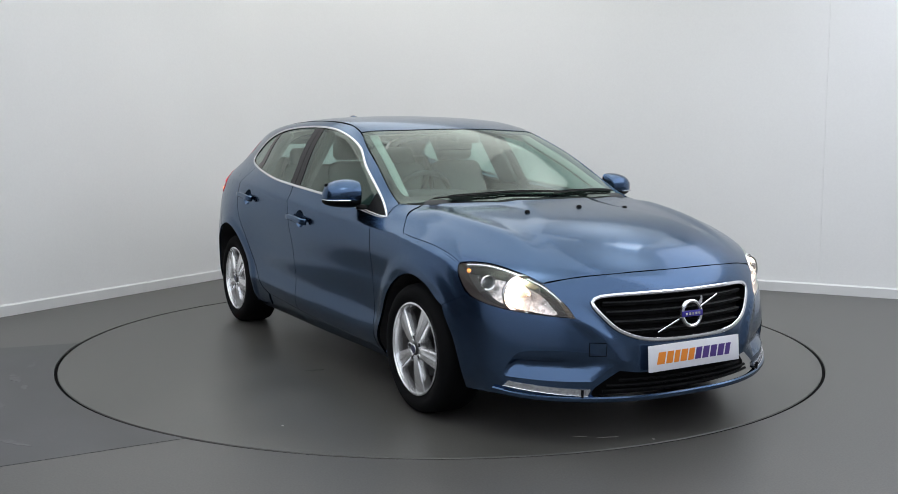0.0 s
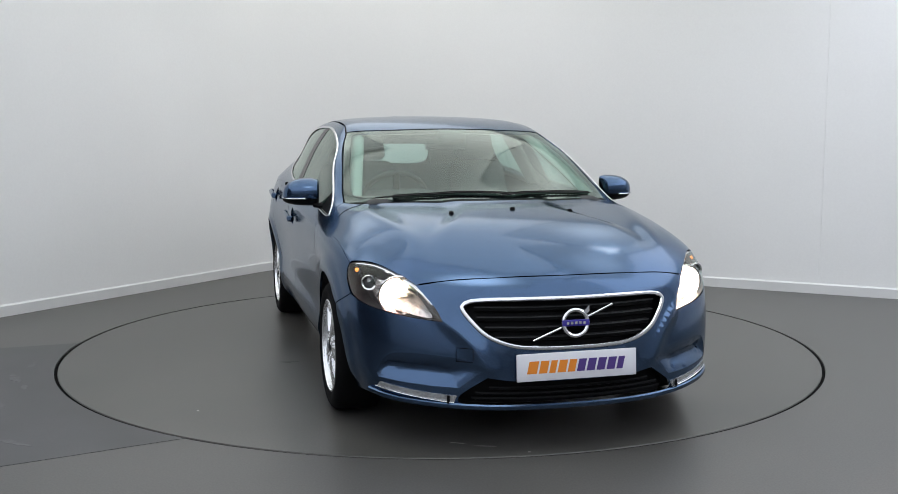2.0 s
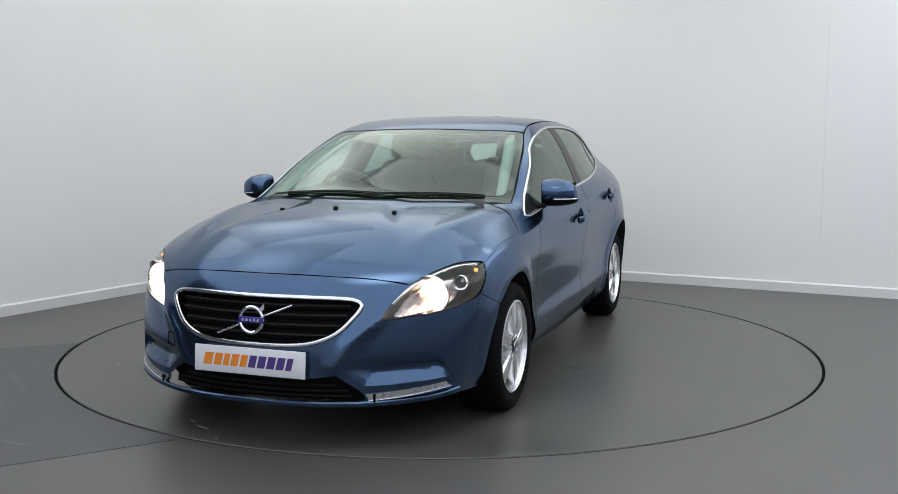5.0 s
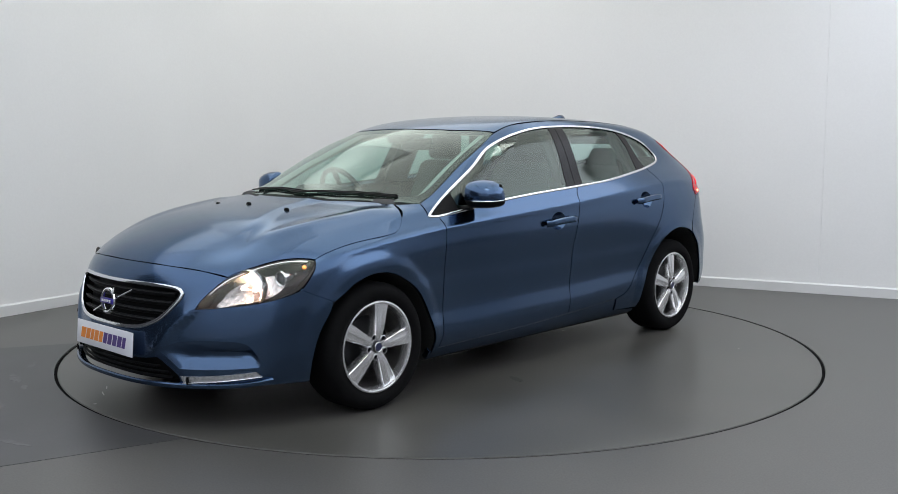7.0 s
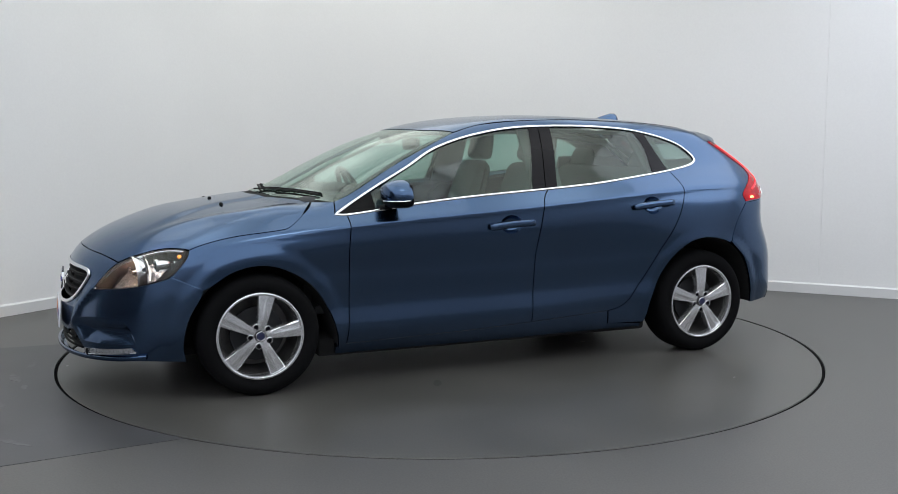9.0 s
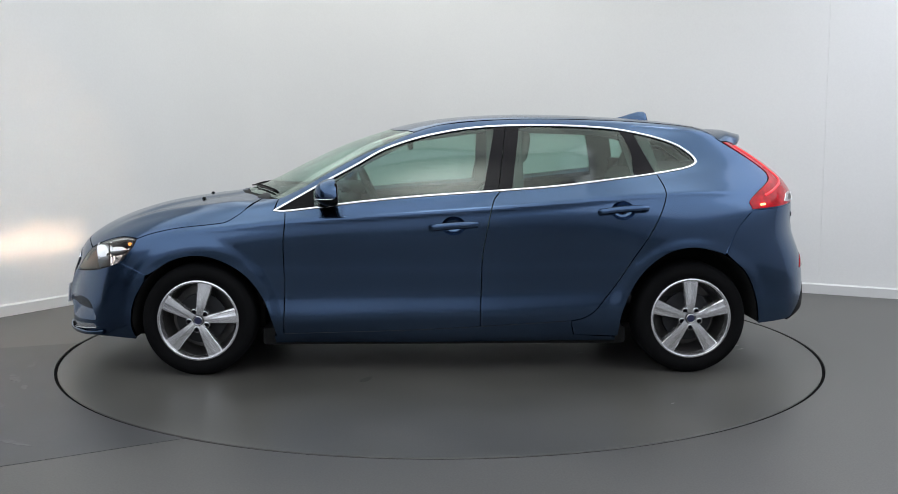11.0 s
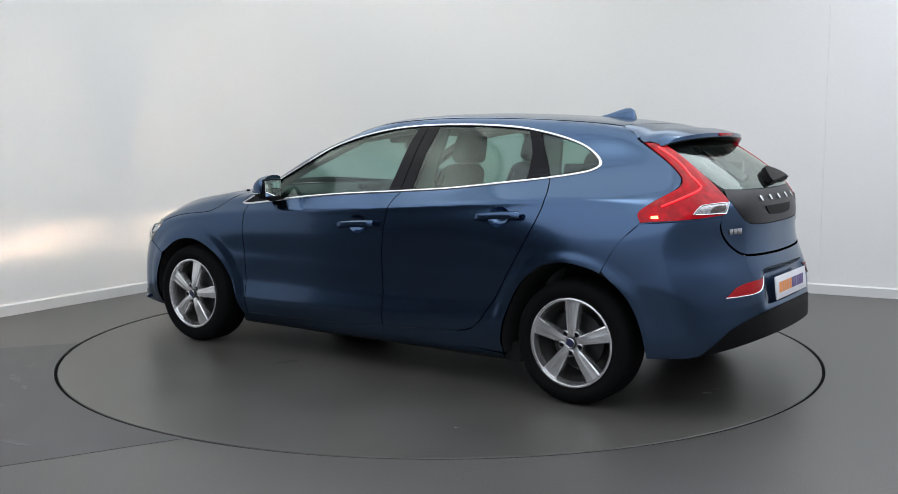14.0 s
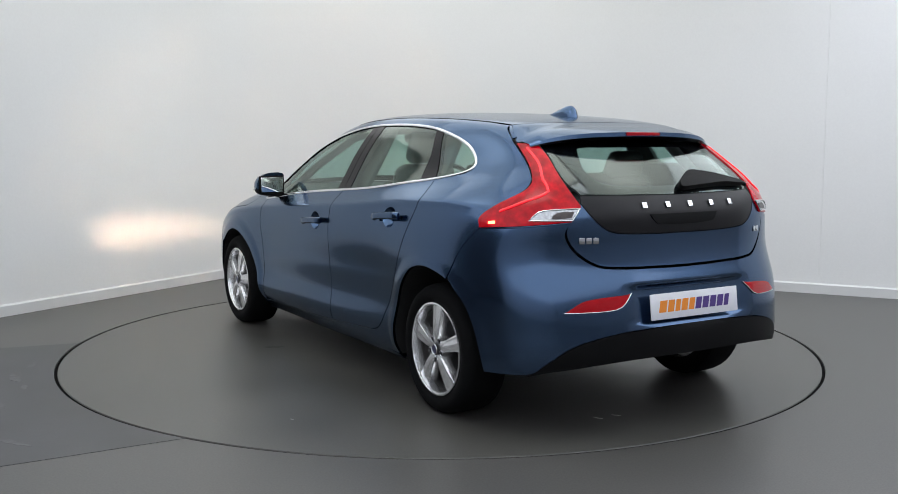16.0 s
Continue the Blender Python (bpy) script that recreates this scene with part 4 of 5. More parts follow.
    low = [(-2.12, 0.0, 0.470), *[(p[0], p[1], p[2] - 0.004) for p in line[-2::-1]], (-1.89, 0.75, 0.272, "c"), (-1.97, 0.67, 0.300), (-2.10, 0.38, 0.338), (-2.12, 0.0, 0.343)]
    skin("rear_valance", mirrored(low), "tail", PLASTIC, car, off=0.002, depth=0.05, inset=0.0, res=0.05, label="black plastic lower rear valance")
    plate(car, -2.112, 0.555, -7, -90)
    # rear wiper
    cover = [(-1.975, -0.015, 1.042), (-1.94, -0.05, 1.074), (-1.905, -0.13, 1.104), (-1.905, -0.20, 1.101), (-1.915, -0.33, 1.080), (-1.93, -0.47, 1.045), (-1.945, -0.30, 1.052), (-1.965, -0.14, 1.045)]
    w = skin("rear_wiper", cover, "tail", PLASTIC, car, off=0.030, depth=0.030, inset=0, res=0.03, label="black rear wiper with broad cover")
    p, n = line_on_skin([(-1.90, -0.12, 1.10), (-1.915, -0.30, 1.078), (-1.93, -0.50, 1.045)], "tail", 1, 0.012)
    part("wiper_blade", tube(p, 0.009, up=n), RUBBER, w)
    for s in (1, -1):
        flange(car, [(p[0], p[1], p[2] + 0.003) for p in top[6:11]], "tail", s)
        lamp = skin("tail_lamp", TAIL_LAMP, "tail", RED_LENS, car, s, off=0.004, depth=0.006, inset=0.002, res=0.025, label="red boomerang tail lamp with clear reversing section", step=0.012)
        skin("lamp_back", TAIL_LAMP, "tail", TRIM_DARK, lamp, s, off=-0.035, depth=-0.037, inset=0.003, res=0.04, label="dark back of the lamp")
        white = [(-1.953, 0.524, 0.974, "c"), (-1.951, 0.560, 0.927, "c"), (-1.862, 0.716, 0.926, "c"), (-1.876, 0.68, 0.960), (-1.90, 0.63, 0.969)]
        lens = skin("reversing_lens", white, "tail", SMOKED_LENS, lamp, s, off=0.007, depth=0.004, inset=0.002, res=0.02, label="clear reversing lamp lens")
        p, n = line_on_skin(white, "tail", s, 0.008, closed=True)
        part("lens_edge", tube(p, 0.003, closed=True, up=n), CHROME, lens)
        # Dark patch laid slightly proud of the reversing lens.
        dark = [(-1.94, 0.545, 0.962, "c"), (-1.943, 0.56, 0.938, "c"), (-1.905, 0.635, 0.934), (-1.91, 0.61, 0.958)]
        skin("lens_dark_patch", dark, "tail", LAMP_DARK, lens, s, off=0.0095, depth=0.002, inset=0, res=0.02)
        glow = [(-1.70, 0.808, 0.918), (-1.725, 0.79, 0.922), (-1.725, 0.79, 0.908), (-1.70, 0.808, 0.906)]
        skin("bulb_glow", glow, "tail", RED_GLOW, lamp, s, off=0.0065, depth=0.003, inset=0.001, res=0.02, label="lit bulb behind the red lens")
        p, n = line_on_skin([(-1.61, 0.545, 1.225), (-1.72, 0.565, 1.16), (-1.80, 0.60, 1.09), (-1.85, 0.61, 1.045), (-1.80, 0.70, 1.0), (-1.73, 0.77, 0.96)], "tail", s, 0.006)
        part("light_guide", tube(p, 0.006, up=n, flat=0.5), RED_BRIGHT, lamp, "brighter red light guide")
        r = [(-2.00, 0.635, 0.548, "c"), (-2.03, 0.55, 0.598), (-2.08, 0.34, 0.618, "c"), (-2.08, 0.395, 0.565), (-2.07, 0.45, 0.553)]
        ob = skin("rear_reflector", r, "tail", RED_DARK, car, s, off=0.004, depth=0.012, inset=0.002, res=0.03, label="red rear reflector with bright edge")
        p, n = line_on_skin([r[0], (-2.03, 0.54, 0.549), r[4], r[3], r[2]], "tail", s, 0.004)
        part("reflector_edge", tube(p, 0.0024, up=n), CHROME, ob)


RED_BRIGHT = material("bright_red_guide", (0.5, 0.004, 0.01), 0.2, coat=0.3, emit=0.95, emit_color=(1.0, 0.012, 0.025))


def mirror_shell(m, s, lower):
    """The rounded cap over a split line, or the black bowl below it."""
    bm, rows = bmesh.new(), []
    split = -0.034
    for y, top, foot, deep in ((-0.088, 0.052, -0.070, 0.075), (-0.082, 0.060, -0.076, 0.088), (-0.05, 0.067, -0.080, 0.100), (0.0, 0.067, -0.079, 0.104), (0.04, 0.060, -0.075, 0.098), (0.07, 0.047, -0.069, 0.084), (0.090, 0.028, -0.062, 0.060), (0.101, 0.004, -0.054, 0.032), (0.105, -0.022, -0.046, 0.010)):
        mid, half = 0.5 * (top + foot), 0.5 * (top - foot)
        z0, z1 = (foot, split) if lower else (split, top)
        rows.append([bm.verts.new(m @ Vector((-0.050 + deep * max(0.0, 1 - abs((z - mid) / half) ** 2.4) ** 0.42, y * s, z))) for z in (z0 + (z1 - z0) * 0.5 * (1 - math.cos(math.pi * k / 10)) for k in range(11))])
    for p, q in zip(rows, rows[1:]):
        for j in range(10):
            bm.faces.new((p[j], p[j + 1], q[j + 1], q[j]))
    bm.faces.new(rows[0])
    end = 0 if lower else 10
    back = [bm.verts.new(m @ Vector((-0.050, y * s, split))) for y in (0.103, -0.088)]
    bm.faces.new([r[end] for r in rows] + back)
    return bm


def build_mirror(car, s):
    m = pose(0.630, 0.908 * s, 0.990, 0, 2, 10 * s)
    body = part("door_mirror", mirror_shell(m, s, False), PAINT, car, "blue door mirror with black foot")
    part("mirror_housing", mirror_shell(m, s, True), PLASTIC, body)
    strip = [(0.054, -0.02 * s, -0.035), (0.052, 0.03 * s, -0.035), (0.036, 0.07 * s, -0.035), (0.012, 0.092 * s, -0.035), (-0.030, 0.104 * s, -0.034)]
    part("mirror_indicator", tube([tuple(m @ Vector(p)) for p in strip], 0.0055, flat=0.7), SILVER_LENS, body, "clear indicator strip")
    part("mirror_foot", tube([(0.640, 0.845 * s, 0.918), (0.660, 0.79 * s, 0.912), (0.690, 0.74 * s, 0.912)], 0.030, flat=0.5), PLASTIC, body)
    part("mirror_bezel", box((0.014, 0.176, 0.108), m @ pose(-0.051, 0.002 * s, -0.008), 0.006, 2), PLASTIC, body)
    part("mirror_glass", box((0.004, 0.156, 0.090), m @ pose(-0.0580, 0.002 * s, -0.008), 0.0015), MIRROR, body)


def build_wheel(car, x, y, s, turn):
    """Alloy wheel: five broad spokes, bolts and cap, in a tyre."""
    m = pose(x, y * s, 0.301, -90 * s, 0, 0)
    rim = part("wheel", lathe([(0.190, -0.16), (0.196, -0.03), (0.200, -0.004), (0.203, 0.008), (0.208, 0.009), (0.210, 0.016), (0.217, 0.014), (0.218, 0.004), (0.212, -0.02), (0.212, -0.16)], m, 72, True), ALLOY, car, "silver five-spoke alloy wheel with black tyre")
    part("tyre", lathe([(0.214, -0.19), (0.214, 0.002), (0.226, 0.012), (0.246, 0.021), (0.268, 0.020), (0.288, 0.009), (0.299, -0.009), (0.303, -0.03), (0.304, -0.16), (0.296, -0.185), (0.27, -0.20)], m, 72, True), RUBBER, rim, "black road tyre")
    part("brake_disc", lathe([(0.02, -0.075), (0.135, -0.075), (0.137, -0.09), (0.02, -0.09)], m, 40, True), ALLOY_DARK, rim)
    part("barrel", lathe([(0.195, -0.03), (0.18, -0.10), (0.175, -0.16), (0.05, -0.165)], m, 40), BARREL, rim, "dark grey inner barrel")
    for k in range(5):
        a = turn + 72 * k
        q = m @ pose(0, 0, 0, 0, 0, a)
        bm = bmesh.new()
        rows = []
        # broad face, a sunken flute that widens towards one edge of the rim end
        for r, w, h, deep in ((0.026, 0.021, 0.006, 0.0), (0.060, 0.022, 0.011, 0.0005), (0.085, 0.026, 0.012, 0.002), (0.120, 0.031, 0.010, 0.003), (0.165, 0.037, 0.006, 0.003), (0.204, 0.042, 0.003, 0.002)):
            rows.append([bm.verts.new(q @ Vector(c)) for c in ((r, -w, h - 0.050), (r, -w, h - 0.006), (r, -w * 0.9, h - 0.002), (r, -0.1 * w, h), (r, 0.06 * w, h - 0.1 * deep), (r, 0.22 * w, h - deep), (r, 0.72 * w, h - deep), (r, w * 0.86, h - 0.003), (r, w, h - 0.008), (r, w, h - 0.050))])
        for p0, p1 in zip(rows, rows[1:]):
            for j in range(9):
                bm.faces.new((p0[j], p0[j + 1], p1[j + 1], p1[j]))
        part("spoke", bm, ALLOY, rim)
        b = m @ pose(0, 0, 0, 0, 0, a + 36) @ pose(0.050, 0, 0.004)
        part("bolt_seat", lathe([(0.0125, -0.004), (0.0140, 0.007), (0.0165, 0.006), (0.018, -0.02)], b, 16), ALLOY, rim)
        part("wheel_bolt", lathe([(0.0005, 0.005), (0.0075, 0.004), (0.009, -0.002), (0.0125, -0.003)], b, 12), GLOSS_BLACK, rim, "dark wheel bolt")
    part("hub", lathe([(0.0005, 0.004), (0.034, 0.003), (0.046, -0.010), (0.060, -0.018), (0.062, -0.05)], m, 36), ALLOY, rim)
    cap = part("centre_cap", lathe([(0.0005, 0.014), (0.022, 0.016), (0.029, 0.011), (0.031, 0.0)], m, 28), ALLOY_DARK, rim)
    part("cap_mark", lathe([(0.0005, 0.019), (0.017, 0.0185), (0.020, 0.015)], m, 20), CAP_BLUE, cap, "blue cap mark")
    part("cap_ring", lathe([(0.0205, 0.0165), (0.0225, 0.0185), (0.0245, 0.0165)], m, 24), ALLOY, cap)
    return rim


def build_cabin(car):
    """What shows through the glass: seats, fascia, wheel, mirror, parcel edge."""
    f = part("fascia", box((0.50, 1.28, 0.16), pose(0.80, 0, 0.875, 0, -3, 0), 0.05, 3), TRIM_DARK, car, "charcoal dashboard")
    part("binnacle", box((0.22, 0.36, 0.07), pose(0.60, -0.37, 0.955), 0.03, 3), TRIM_DARK, f)
    part("dash_screen", box((0.05, 0.20, 0.08), pose(0.60, 0, 0.94, 0, -20, 0), 0.01), GLOSS_BLACK, f)
    m = pose(0.46, -0.37, 0.915, 0, -65, 0)
    w = part("steering_wheel", lathe([(0.185 + 0.015 * math.cos(a), 0.015 * math.sin(a)) for a in np.linspace(0, 2 * math.pi, 11)[:-1]], m, 40, True), TRIM_DARK, car, "black steering wheel")
    part("wheel_hub", box((0.16, 0.13, 0.05), m, 0.02), TRIM_DARK, w)
    for a in (0, 180, 270):
        part("wheel_spoke", box((0.16, 0.035, 0.02), m @ pose(0, 0, 0, 0, 0, a) @ pose(0.10, 0, 0), 0.006), ALLOY_DARK, w)
    for s in (1, -1):
        seat = part("front_seat", box((0.50, 0.50, 0.16), pose(0.02, 0.37 * s, 0.52, 0, -6, 0), 0.06, 4), FABRIC, car, "grey-green upholstered front seat")
        part("seat_back", box((0.14, 0.48, 0.62), pose(-0.31, 0.37 * s, 0.83, 0, -18, 0), 0.06, 5, taper=0.74), FABRIC, seat)
        part("headrest", box((0.10, 0.27, 0.19), pose(-0.44, 0.37 * s, 1.225, 0, -12, 0), 0.045, 4, taper=0.85), FABRIC, seat)
        for k in (-0.06, 0.06):
            part("headrest_post", tube([(-0.40, 0.37 * s + k, 1.08), (-0.43, 0.37 * s + k, 1.17)], 0.006), CHROME, seat)
    bench = part("rear_seat", box((0.48, 1.22, 0.18), pose(-0.78, 0, 0.53, 0, -5, 0), 0.06, 4), FABRIC, car, "grey-green upholstered rear bench")
    part("seat_back", box((0.16, 1.20, 0.60), pose(-1.10, 0, 0.80, 0, -20, 0), 0.06, 4, taper=0.92), FABRIC, bench)
    for y in (-0.37, 0.37):
        part("headrest", box((0.09, 0.25, 0.15), pose(-1.22, y, 1.13, 0, -15, 0), 0.04, 4, taper=0.85), FABRIC, bench)
    part("parcel_shelf", box((0.55, 1.14, 0.03), pose(-1.52, 0, 0.985), 0.01), TRIM_DARK, car, "charcoal parcel shelf")
    part("centre_console", box((0.80, 0.20, 0.22), pose(0.35, 0, 0.62), 0.04), TRIM_DARK, car, "charcoal centre console")
    g = part("rear_view_mirror", box((0.03, 0.25, 0.07), pose(0.20, 0, 1.235, 0, 8, 0), 0.012, 3), TRIM_DARK, car, "black interior mirror")
    part("sensor_housing", box((0.16, 0.16, 0.06), pose(0.30, 0, 1.292, 0, 22, 0), 0.02, 3), TRIM_DARK, g, "black sensor housing behind the windscreen")
    part("sensor_window", box((0.05, 0.06, 0.006), pose(0.345, 0, 1.300, 0, 26, 0), 0.002), SILVER_LENS, g)
    for s in (1, -1):
        bm = tube([(0.86, 0.665 * s, 0.93), (0.55, 0.60 * s, 1.10), (0.20, 0.525 * s, 1.265), (-0.30, 0.50 * s, 1.335), (-1.0, 0.49 * s, 1.31), (-1.45, 0.46 * s, 1.24), (-1.72, 0.44 * s, 1.05)], 0.035, flat=0.6)
        part("pillar_trim", bm, LINER, car, "pale grey inner pillar trim")
        part("belt_pillar", box((0.20, 0.03, 0.40), pose(-0.33, 0.655 * s, 1.15, 30 * s, 0, 0), 0.012), PILLAR, car, "inner door pillar trim with shade in its grey")
        part("rear_pillar", box((0.16, 0.03, 0.36), pose(-1.08, 0.645 * s, 1.16, 30 * s, 14, 0), 0.012), PILLAR, car, "inner rear pillar trim with shade in its grey")
        part("luggage_side", box((0.55, 0.03, 0.34), pose(-1.40, 0.60 * s, 0.98, 20 * s, 0, 0), 0.01), TRIM_DARK, car, "charcoal luggage side trim")
    # wipers
    for y0, x1, y1 in ((-0.58, 1.135, 0.10), (0.02, 1.0, 0.60)):
        pts = []
        for t in np.linspace(0, 1, 9):
            y = y0 + (y1 - y0) * t
            x = 1.165 - 0.55 * y * y - 0.035 * math.sin(t * math.pi) - 0.02 * t
            q = lift([(x, abs(y))], "z")[0]
            pts.append((q[0], y, q[2] + 0.009))
        w = part("wiper", tube(pts, 0.0055, flat=0.7), PLASTIC, car, "black windscreen wiper")
        part("wiper_blade", tube([(p[0] - 0.018, p[1], p[2] + 0.002) for p in pts[1:]], 0.006), RUBBER, w)


def build_under(car):
    part("undertray", box((2.0, 1.50, 0.10), pose(0.0, 0, 0.19), 0.02), UNDER, car, "black underbody")
    part("front_tray", box((0.75, 1.0, 0.10), pose(1.62, 0, 0.20), 0.03), UNDER, car, "black engine undertray")
    part("rear_tray", box((0.95, 1.0, 0.14), pose(-1.48, 0, 0.37), 0.04), UNDER, car, "black rear underbody")
    part("firewall", box((0.04, 1.30, 0.62), pose(1.02, 0, 0.55), 0.0), UNDER, car, "black bulkhead")
    part("floor_pan", box((2.6, 1.40, 0.04), pose(-0.3, 0, 0.38), 0.0), TRIM_DARK, car, "charcoal cabin floor")
    part("silencer", box((0.28, 0.62, 0.12), pose(-1.72, -0.15, 0.33), 0.05, 3), UNDER, car, "dark exhaust silencer")


def build_car():
    car = tagged(new("car"), "blue metallic five-door hatchback with lit lamps on the turntable", "car")
    build_front(car)
    build_rear(car)
    for s in (1, -1):
        build_flank(car, s)
        build_mirror(car, s)
    build_top(car)
    build_cabin(car)
    build_under(car)
    for x, s, turn in ((1.320, 1, 187), (-1.330, 1, 126), (1.320, -1, 136), (-1.330, -1, 60)):
        build_wheel(car, x, 0.862 if x > 0 else 0.846, s, turn)
    return car


# ---- the studio ----
ALONG_A, ALONG_B = Vector((-0.514, -0.858, 0)), Vector((0.887, -0.463, 0))
FAR_CORNER = Vector((-1.198, 4.13, 0))
HEIGHT, ROUND = 3.1, 1.05


def wall_line(inset=0.0):
    """The two white walls' foot with the rounded corner between them."""
    a = FAR_CORNER + ALONG_A * 6.2 + ALONG_B * inset
    pts = [a]
    p0, p2 = FAR_CORNER + ALONG_A * ROUND, FAR_CORNER + ALONG_B * ROUND
    c = p0 + ALONG_B * ROUND
    for k in range(25):
        t = math.pi / 2 * k / 24
        pts.append(c - ALONG_B * (ROUND - inset) * math.cos(t) - ALONG_A * (ROUND - inset) * math.sin(t))
    pts.append(FAR_CORNER + ALONG_B * 10 + ALONG_A * inset)
    return pts


def strip(name, foot, back, z0, z1, mat, label, bevel=0.0):
    """A wall or skirting that runs along its foot, thick towards back."""
    bm = bmesh.new()
    rows = []
    for p, q in zip(foot, back):
        rows.append([bm.verts.new((p.x, p.y, z0)), bm.verts.new((p.x, p.y, z1 - bevel)), bm.verts.new(p.lerp(q, 0.6 if bevel else 0.01).to_tuple()[:2] + (z1,)), bm.verts.new((q.x, q.y, z1)), bm.verts.new((q.x, q.y, z0))])
    for a, b in zip(rows, rows[1:]):
        for j in range(5):
            k = (j + 1) % 5
            bm.faces.new((a[j], a[k], b[k], b[j]))
    bm.faces.new(rows[0])
    bm.faces.new(rows[-1])
    ob = part(name, bm, mat, None, label)
    return tagged(ob, kind="structure")


SMEARS = [(-2.30, -0.62, 0.10, 0.025, 100), (-2.26, -0.93, 0.12, 0.035, 120), (-2.14, -1.10, 0.07, 0.02, 115), (-2.14, -1.42, 0.16, 0.03, 130), (-1.80, -2.02, 0.14, 0.025, 150)]


def build_room():
    # joints of the wall boards as fine grooves: the boards stop 3 mm short of one another
    inner = wall_line(0.0)
    outer = wall_line(-0.15)
    cuts = (4.85, 7.25, 9.65)
    runs = [(inner[:-1] + [FAR_CORNER + ALONG_B * cuts[0]], outer[:-1] + [FAR_CORNER + ALONG_B * cuts[0] - ALONG_A * 0.15])]
    for a, b in zip(cuts, (*cuts[1:], 10.0)):
        runs.append(([FAR_CORNER + ALONG_B * (a + 0.0012), FAR_CORNER + ALONG_B * b], [FAR_CORNER + ALONG_B * (a + 0.0012) - ALONG_A * 0.15, FAR_CORNER + ALONG_B * b - ALONG_A * 0.15]))
    for i, (p, q) in enumerate(runs):
        strip("wall_%d" % (i + 1), p, q, 0.0, HEIGHT, WALL, "smooth white painted studio wall")
    strip("baseboard", wall_line(0.018), wall_line(0.001), 0.0, 0.085, SKIRTING, "low white skirting along the studio wall", 0.011)
    e = FAR_CORNER + ALONG_A * 6.202
    b, d = FAR_CORNER + ALONG_A * 13, inner[-1]
    # Unseen wall added; its dark tone darkens what the car's flank reflects.
    strip("wall_west", [b, e], [b - ALONG_B * 0.15, e - ALONG_B * 0.15], 0.0, HEIGHT, WALL_DARK, "unseen dark wall added beside the camera to darken reflections")
    c = FAR_CORNER + ALONG_A * 13 + ALONG_B * 10
    # Unseen wall added; its white gives the paint something bright to reflect.
    strip("wall_south", [b, c], [b + ALONG_A * 0.15, c + ALONG_A * 0.15], 0.0, HEIGHT, WALL_BACK, "unseen white wall added behind the camera for bright reflections")
    # Unseen wall added; a greyed copy of the rear wall that tones reflections.
    strip("wall_east", [c, d], [c + ALONG_B * 0.15, d + ALONG_B * 0.15], 0.0, HEIGHT, WALL_SIDE, "unseen side wall greyed to tone the light")
    # floor with the round well of the turntable
    bm = bmesh.new()
    n, r = 160, 2.2530
    hole = [bm.verts.new((r * math.cos(2 * math.pi * k / n), r * math.sin(2 * math.pi * k / n), 0)) for k in range(n)]
    rim = [bm.verts.new((16 * math.cos(2 * math.pi * k / n), 16 * math.sin(2 * math.pi * k / n), 0)) for k in range(n)]
    low = [bm.verts.new((v.co.x, v.co.y, -0.08)) for v in hole]
    for k in range(n):
        j = (k + 1) % n
        bm.faces.new((hole[k], hole[j], rim[j], rim[k]))
        bm.faces.new((hole[k], low[k], low[j], hole[j]))
    tagged(part("floor", bm, FLOOR, None, "grey vinyl studio floor"), kind="structure")
    part_pit = lathe([(0.01, -0.078), (2.30, -0.078)], Matrix.Identity(4), 96)
    tagged(part("turntable_pit", part_pit, GAP, None, "dark gap round the turntable"), kind="structure")
    # worn darker sheet of flooring that runs to the turntable's edge
    edge = [math.radians(a) for a in np.linspace(180.5, 241.0, 40)]
    arc = [(2.2535 * math.cos(a), 2.2535 * math.sin(a)) for a in edge]
    sheet = prism(arc + [(-6.3, -4.93), (-7.2, -6.1), (-4.10, -0.67)], 0.0012, pose(0, 0, 0.0004))
    worn = tagged(part("floor_sheet", sheet, FLOOR_DARK, None, "darker worn strip of grey flooring", smooth=False), kind="structure")
    # pale smears and streaks trodden into the worn strip
    rnd = random.Random(11)
    for x, y, l, w, turn in SMEARS:
        out = [(l * rnd.uniform(0.55, 1) * math.cos(b), w * rnd.uniform(0.45, 1) * math.sin(b)) for b in np.linspace(0, 6.28, 23)[:-1]]
        part("worn_mark", prism(out, 0.0005, pose(x, y, 0.0017, 0, 0, turn)), SMEAR, worn, "pale worn smear", smooth=False)
    bm = bmesh.new()
    q = [v for v in (FAR_CORNER, FAR_CORNER + ALONG_A * 13, c, FAR_CORNER + ALONG_B * 10)]
    vs = [bm.verts.new((v.x, v.y, HEIGHT)) for v in q] + [bm.verts.new((v.x, v.y, HEIGHT + 0.1)) for v in q]
    for f in ((0, 1, 2, 3), (4, 5, 6, 7), (0, 1, 5, 4), (1, 2, 6, 5), (2, 3, 7, 6), (3, 0, 4, 7)):
        bm.faces.new([vs[k] for k in f])
    tagged(part("ceiling", bm, CEILING, None, "plain white studio ceiling", smooth=False), kind="structure")


SCUFFS = [(-1.81, 0.25, 0.035, 0.010, 25), (-1.82, 0.15, 0.022, 0.007, 40), (-0.82, 0.34, 0.030, 0.010, 10), (2.18, -0.21, 0.010, 0.008, 0), (2.06, -0.36, 0.055, 0.005, 70), (1.99, -0.46, 0.045, 0.004, 60), (1.2, -1.5, 0.012, 0.006, 0), (-1.1, 1.45, 0.012, 0.006, 30)]


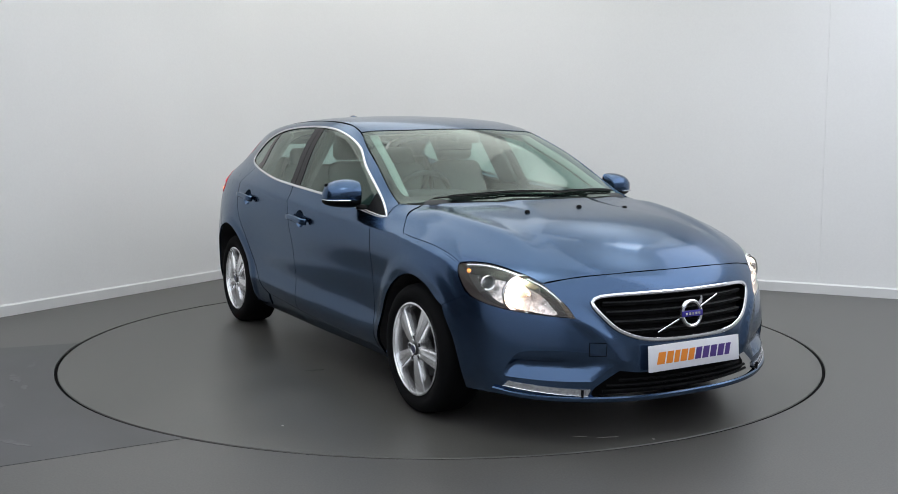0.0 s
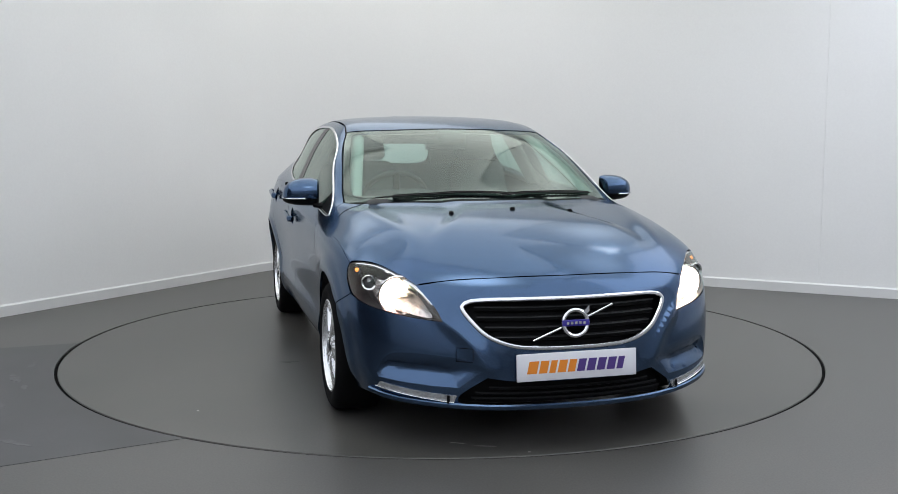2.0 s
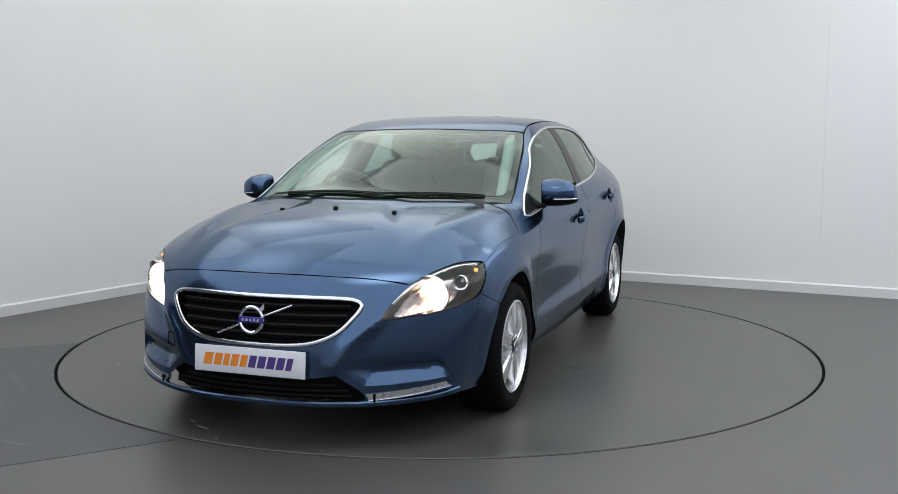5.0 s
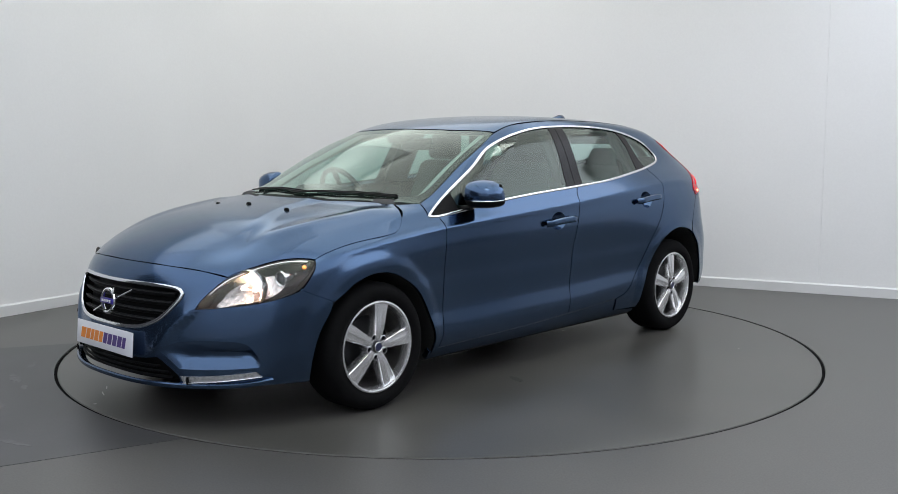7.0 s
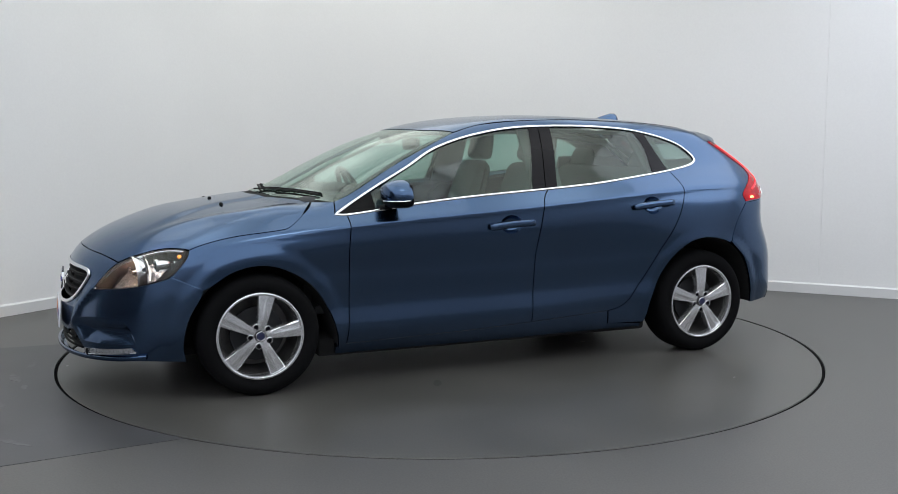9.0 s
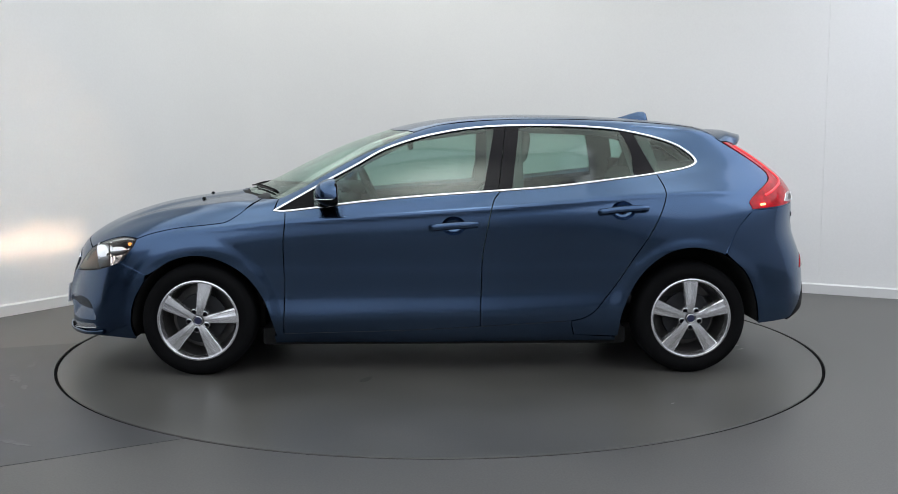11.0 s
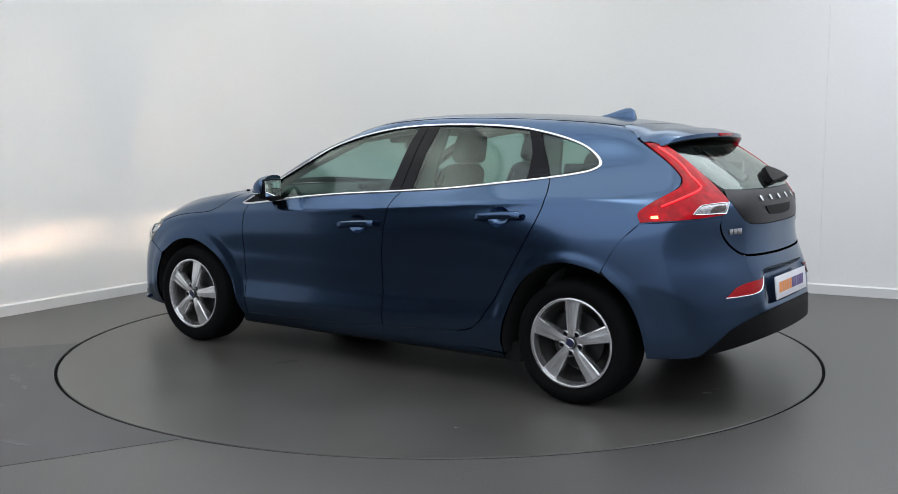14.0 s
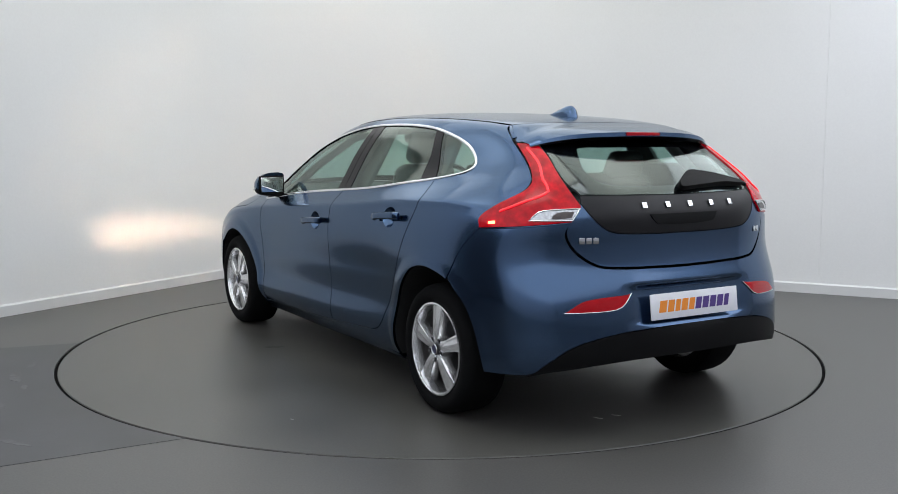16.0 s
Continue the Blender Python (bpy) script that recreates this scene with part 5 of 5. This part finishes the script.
def build_turntable():
    disc = lathe([(0.001, 0.0), (2.2, 0.0), (2.232, 0.0), (2.235, -0.003), (2.235, -0.06), (0.001, -0.06)], Matrix.Identity(4), 160)
    t = tagged(part("turntable", disc, DISC, None, "round grey vinyl turntable set flush in the floor"), category="turntable")
    # Near-black strip: the shade of the open gap, put in as colour.
    part("gap_strip", lathe([(2.2355, -0.05), (2.2355, -0.005), (2.2515, -0.005), (2.2520, -0.05)], Matrix.Identity(4), 160), GAP, t, "dark strip drawn as the shaded gap round the turntable")
    rnd = random.Random(4)
    for x, y, l, w, turn in SCUFFS:
        out = [(l * rnd.uniform(0.6, 1) * math.cos(b), w * rnd.uniform(0.5, 1) * math.sin(b)) for b in np.linspace(0, 6.28, 13)[:-1]]
        part("scuff", prism(out, 0.0005, pose(x, y, 0.0004, 0, 0, turn)), SCUFF, t, "small pale scuff", smooth=False)
    for x, y, l, w, turn in ((0.41, 0.95, 0.075, 0.028, 70), (0.30, -0.98, 0.06, 0.02, 80)):
        out = [(l * rnd.uniform(0.7, 1) * math.cos(b), w * rnd.uniform(0.6, 1) * math.sin(b)) for b in np.linspace(0, 6.28, 17)[:-1]]
        part("oil_stain", prism(out, 0.0004, pose(x, y, 0.0004, 0, 0, turn)), STAIN, t, "dark oily stain", smooth=False)
    return t


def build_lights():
    """Glowing panels added below the whole unseen ceiling for even light, with slim white frames between them."""
    turn = math.degrees(math.atan2(ALONG_A.y, ALONG_A.x))
    first = None
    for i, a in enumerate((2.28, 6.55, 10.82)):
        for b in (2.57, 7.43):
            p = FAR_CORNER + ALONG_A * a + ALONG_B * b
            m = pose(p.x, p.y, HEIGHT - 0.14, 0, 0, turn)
            light = tagged(new("ceiling_glow_panel"), "large glowing panel added below the unseen ceiling for even light", "ceiling light", "ceiling light panels")
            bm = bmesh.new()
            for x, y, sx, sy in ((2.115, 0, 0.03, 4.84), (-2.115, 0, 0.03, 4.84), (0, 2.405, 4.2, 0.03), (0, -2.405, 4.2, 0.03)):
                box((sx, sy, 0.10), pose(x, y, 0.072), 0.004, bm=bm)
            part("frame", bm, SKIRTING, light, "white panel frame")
            part("diffuser", box((4.198, 4.778, 0.012), pose(0, 0, 0.015)), BOX_LIGHT if i == 0 and b < 5 else RIGHT_LIGHT if i == 0 else SIDE_LIGHT, light, "glowing white diffuser", smooth=False)
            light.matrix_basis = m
    # softboxes hung round the turntable
    for x, y, a in ((-1.55, 1.45, 20), (1.55, 1.0, -20), (-1.75, -0.95, -25), (1.75, -0.95, 25), (0.0, -2.5, 90)):
        light = tagged(new("softbox"), "rectangular white fabric softbox hung below the ceiling", "softbox", "softboxes over the turntable")
        bm = bmesh.new()
        for dx, dy, sx, sy in ((0.71, 0, 0.02, 2.04), (-0.71, 0, 0.02, 2.04), (0, 1.01, 1.4, 0.02), (0, -1.01, 1.4, 0.02)):
            box((sx, sy, 0.10), pose(dx, dy, 0.05), 0.004, bm=bm)
        part("frame", bm, SKIRTING, light, "white softbox frame")
        part("diffuser", box((1.398, 1.998, 0.010), pose(0, 0, 0.012)), FRONT_LIGHT if y < -2 else HUNG_LIGHT, light, "glowing white diffuser", smooth=False)
        part("back", box((1.398, 1.998, 0.010), pose(0, 0, 0.092)), SKIRTING, light, "white softbox back", smooth=False)
        for dx in (-0.6, 0.6):
            part("hanger", tube([(dx, 0, 0.09), (dx, 0, 0.20)], 0.006), ALLOY_DARK, light)
        light.matrix_basis = pose(x, y, HEIGHT - 0.325, 0, 0, a)


build_room()
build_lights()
turntable = build_turntable()
car = build_car()

# Heading of the car, in degrees, as the table turns.
HEADINGS = [(0.0, -60.16), (0.5, -61.48), (1.0, -64.56), (1.5, -69.10), (2.0, -75.05), (2.5, -80.80), (3.0, -86.85), (3.5, -92.62), (4.0, -98.72), (4.5, -104.52), (5.2, -112.75), (6.0, -122.2),
            (6.8, -131.61), (7.0, -133.99), (7.5, -139.77), (8.0, -145.91), (8.5, -151.81), (9.0, -157.70), (9.6, -164.5), (10.4, -173.1),
            (11.3, -182.74), (11.5, -185.26), (12.0, -191.31), (12.5, -197.16), (13.0, -203.20), (13.5, -209.03), (14.0, -215.12), (14.5, -220.87), (15.0, -227.06), (15.5, -232.82), (16.0, -239.01)]


def motions():
    """The turntable carries the car round."""
    walk(turntable, [(t, pose(0, 0, 0, 0, 0, a)) for t, a in HEADINGS])
    walk(car, [(t, pose(0, 0, 0, 0, 0, a) @ pose(-0.012, -0.020, 0)) for t, a in HEADINGS])


motions()
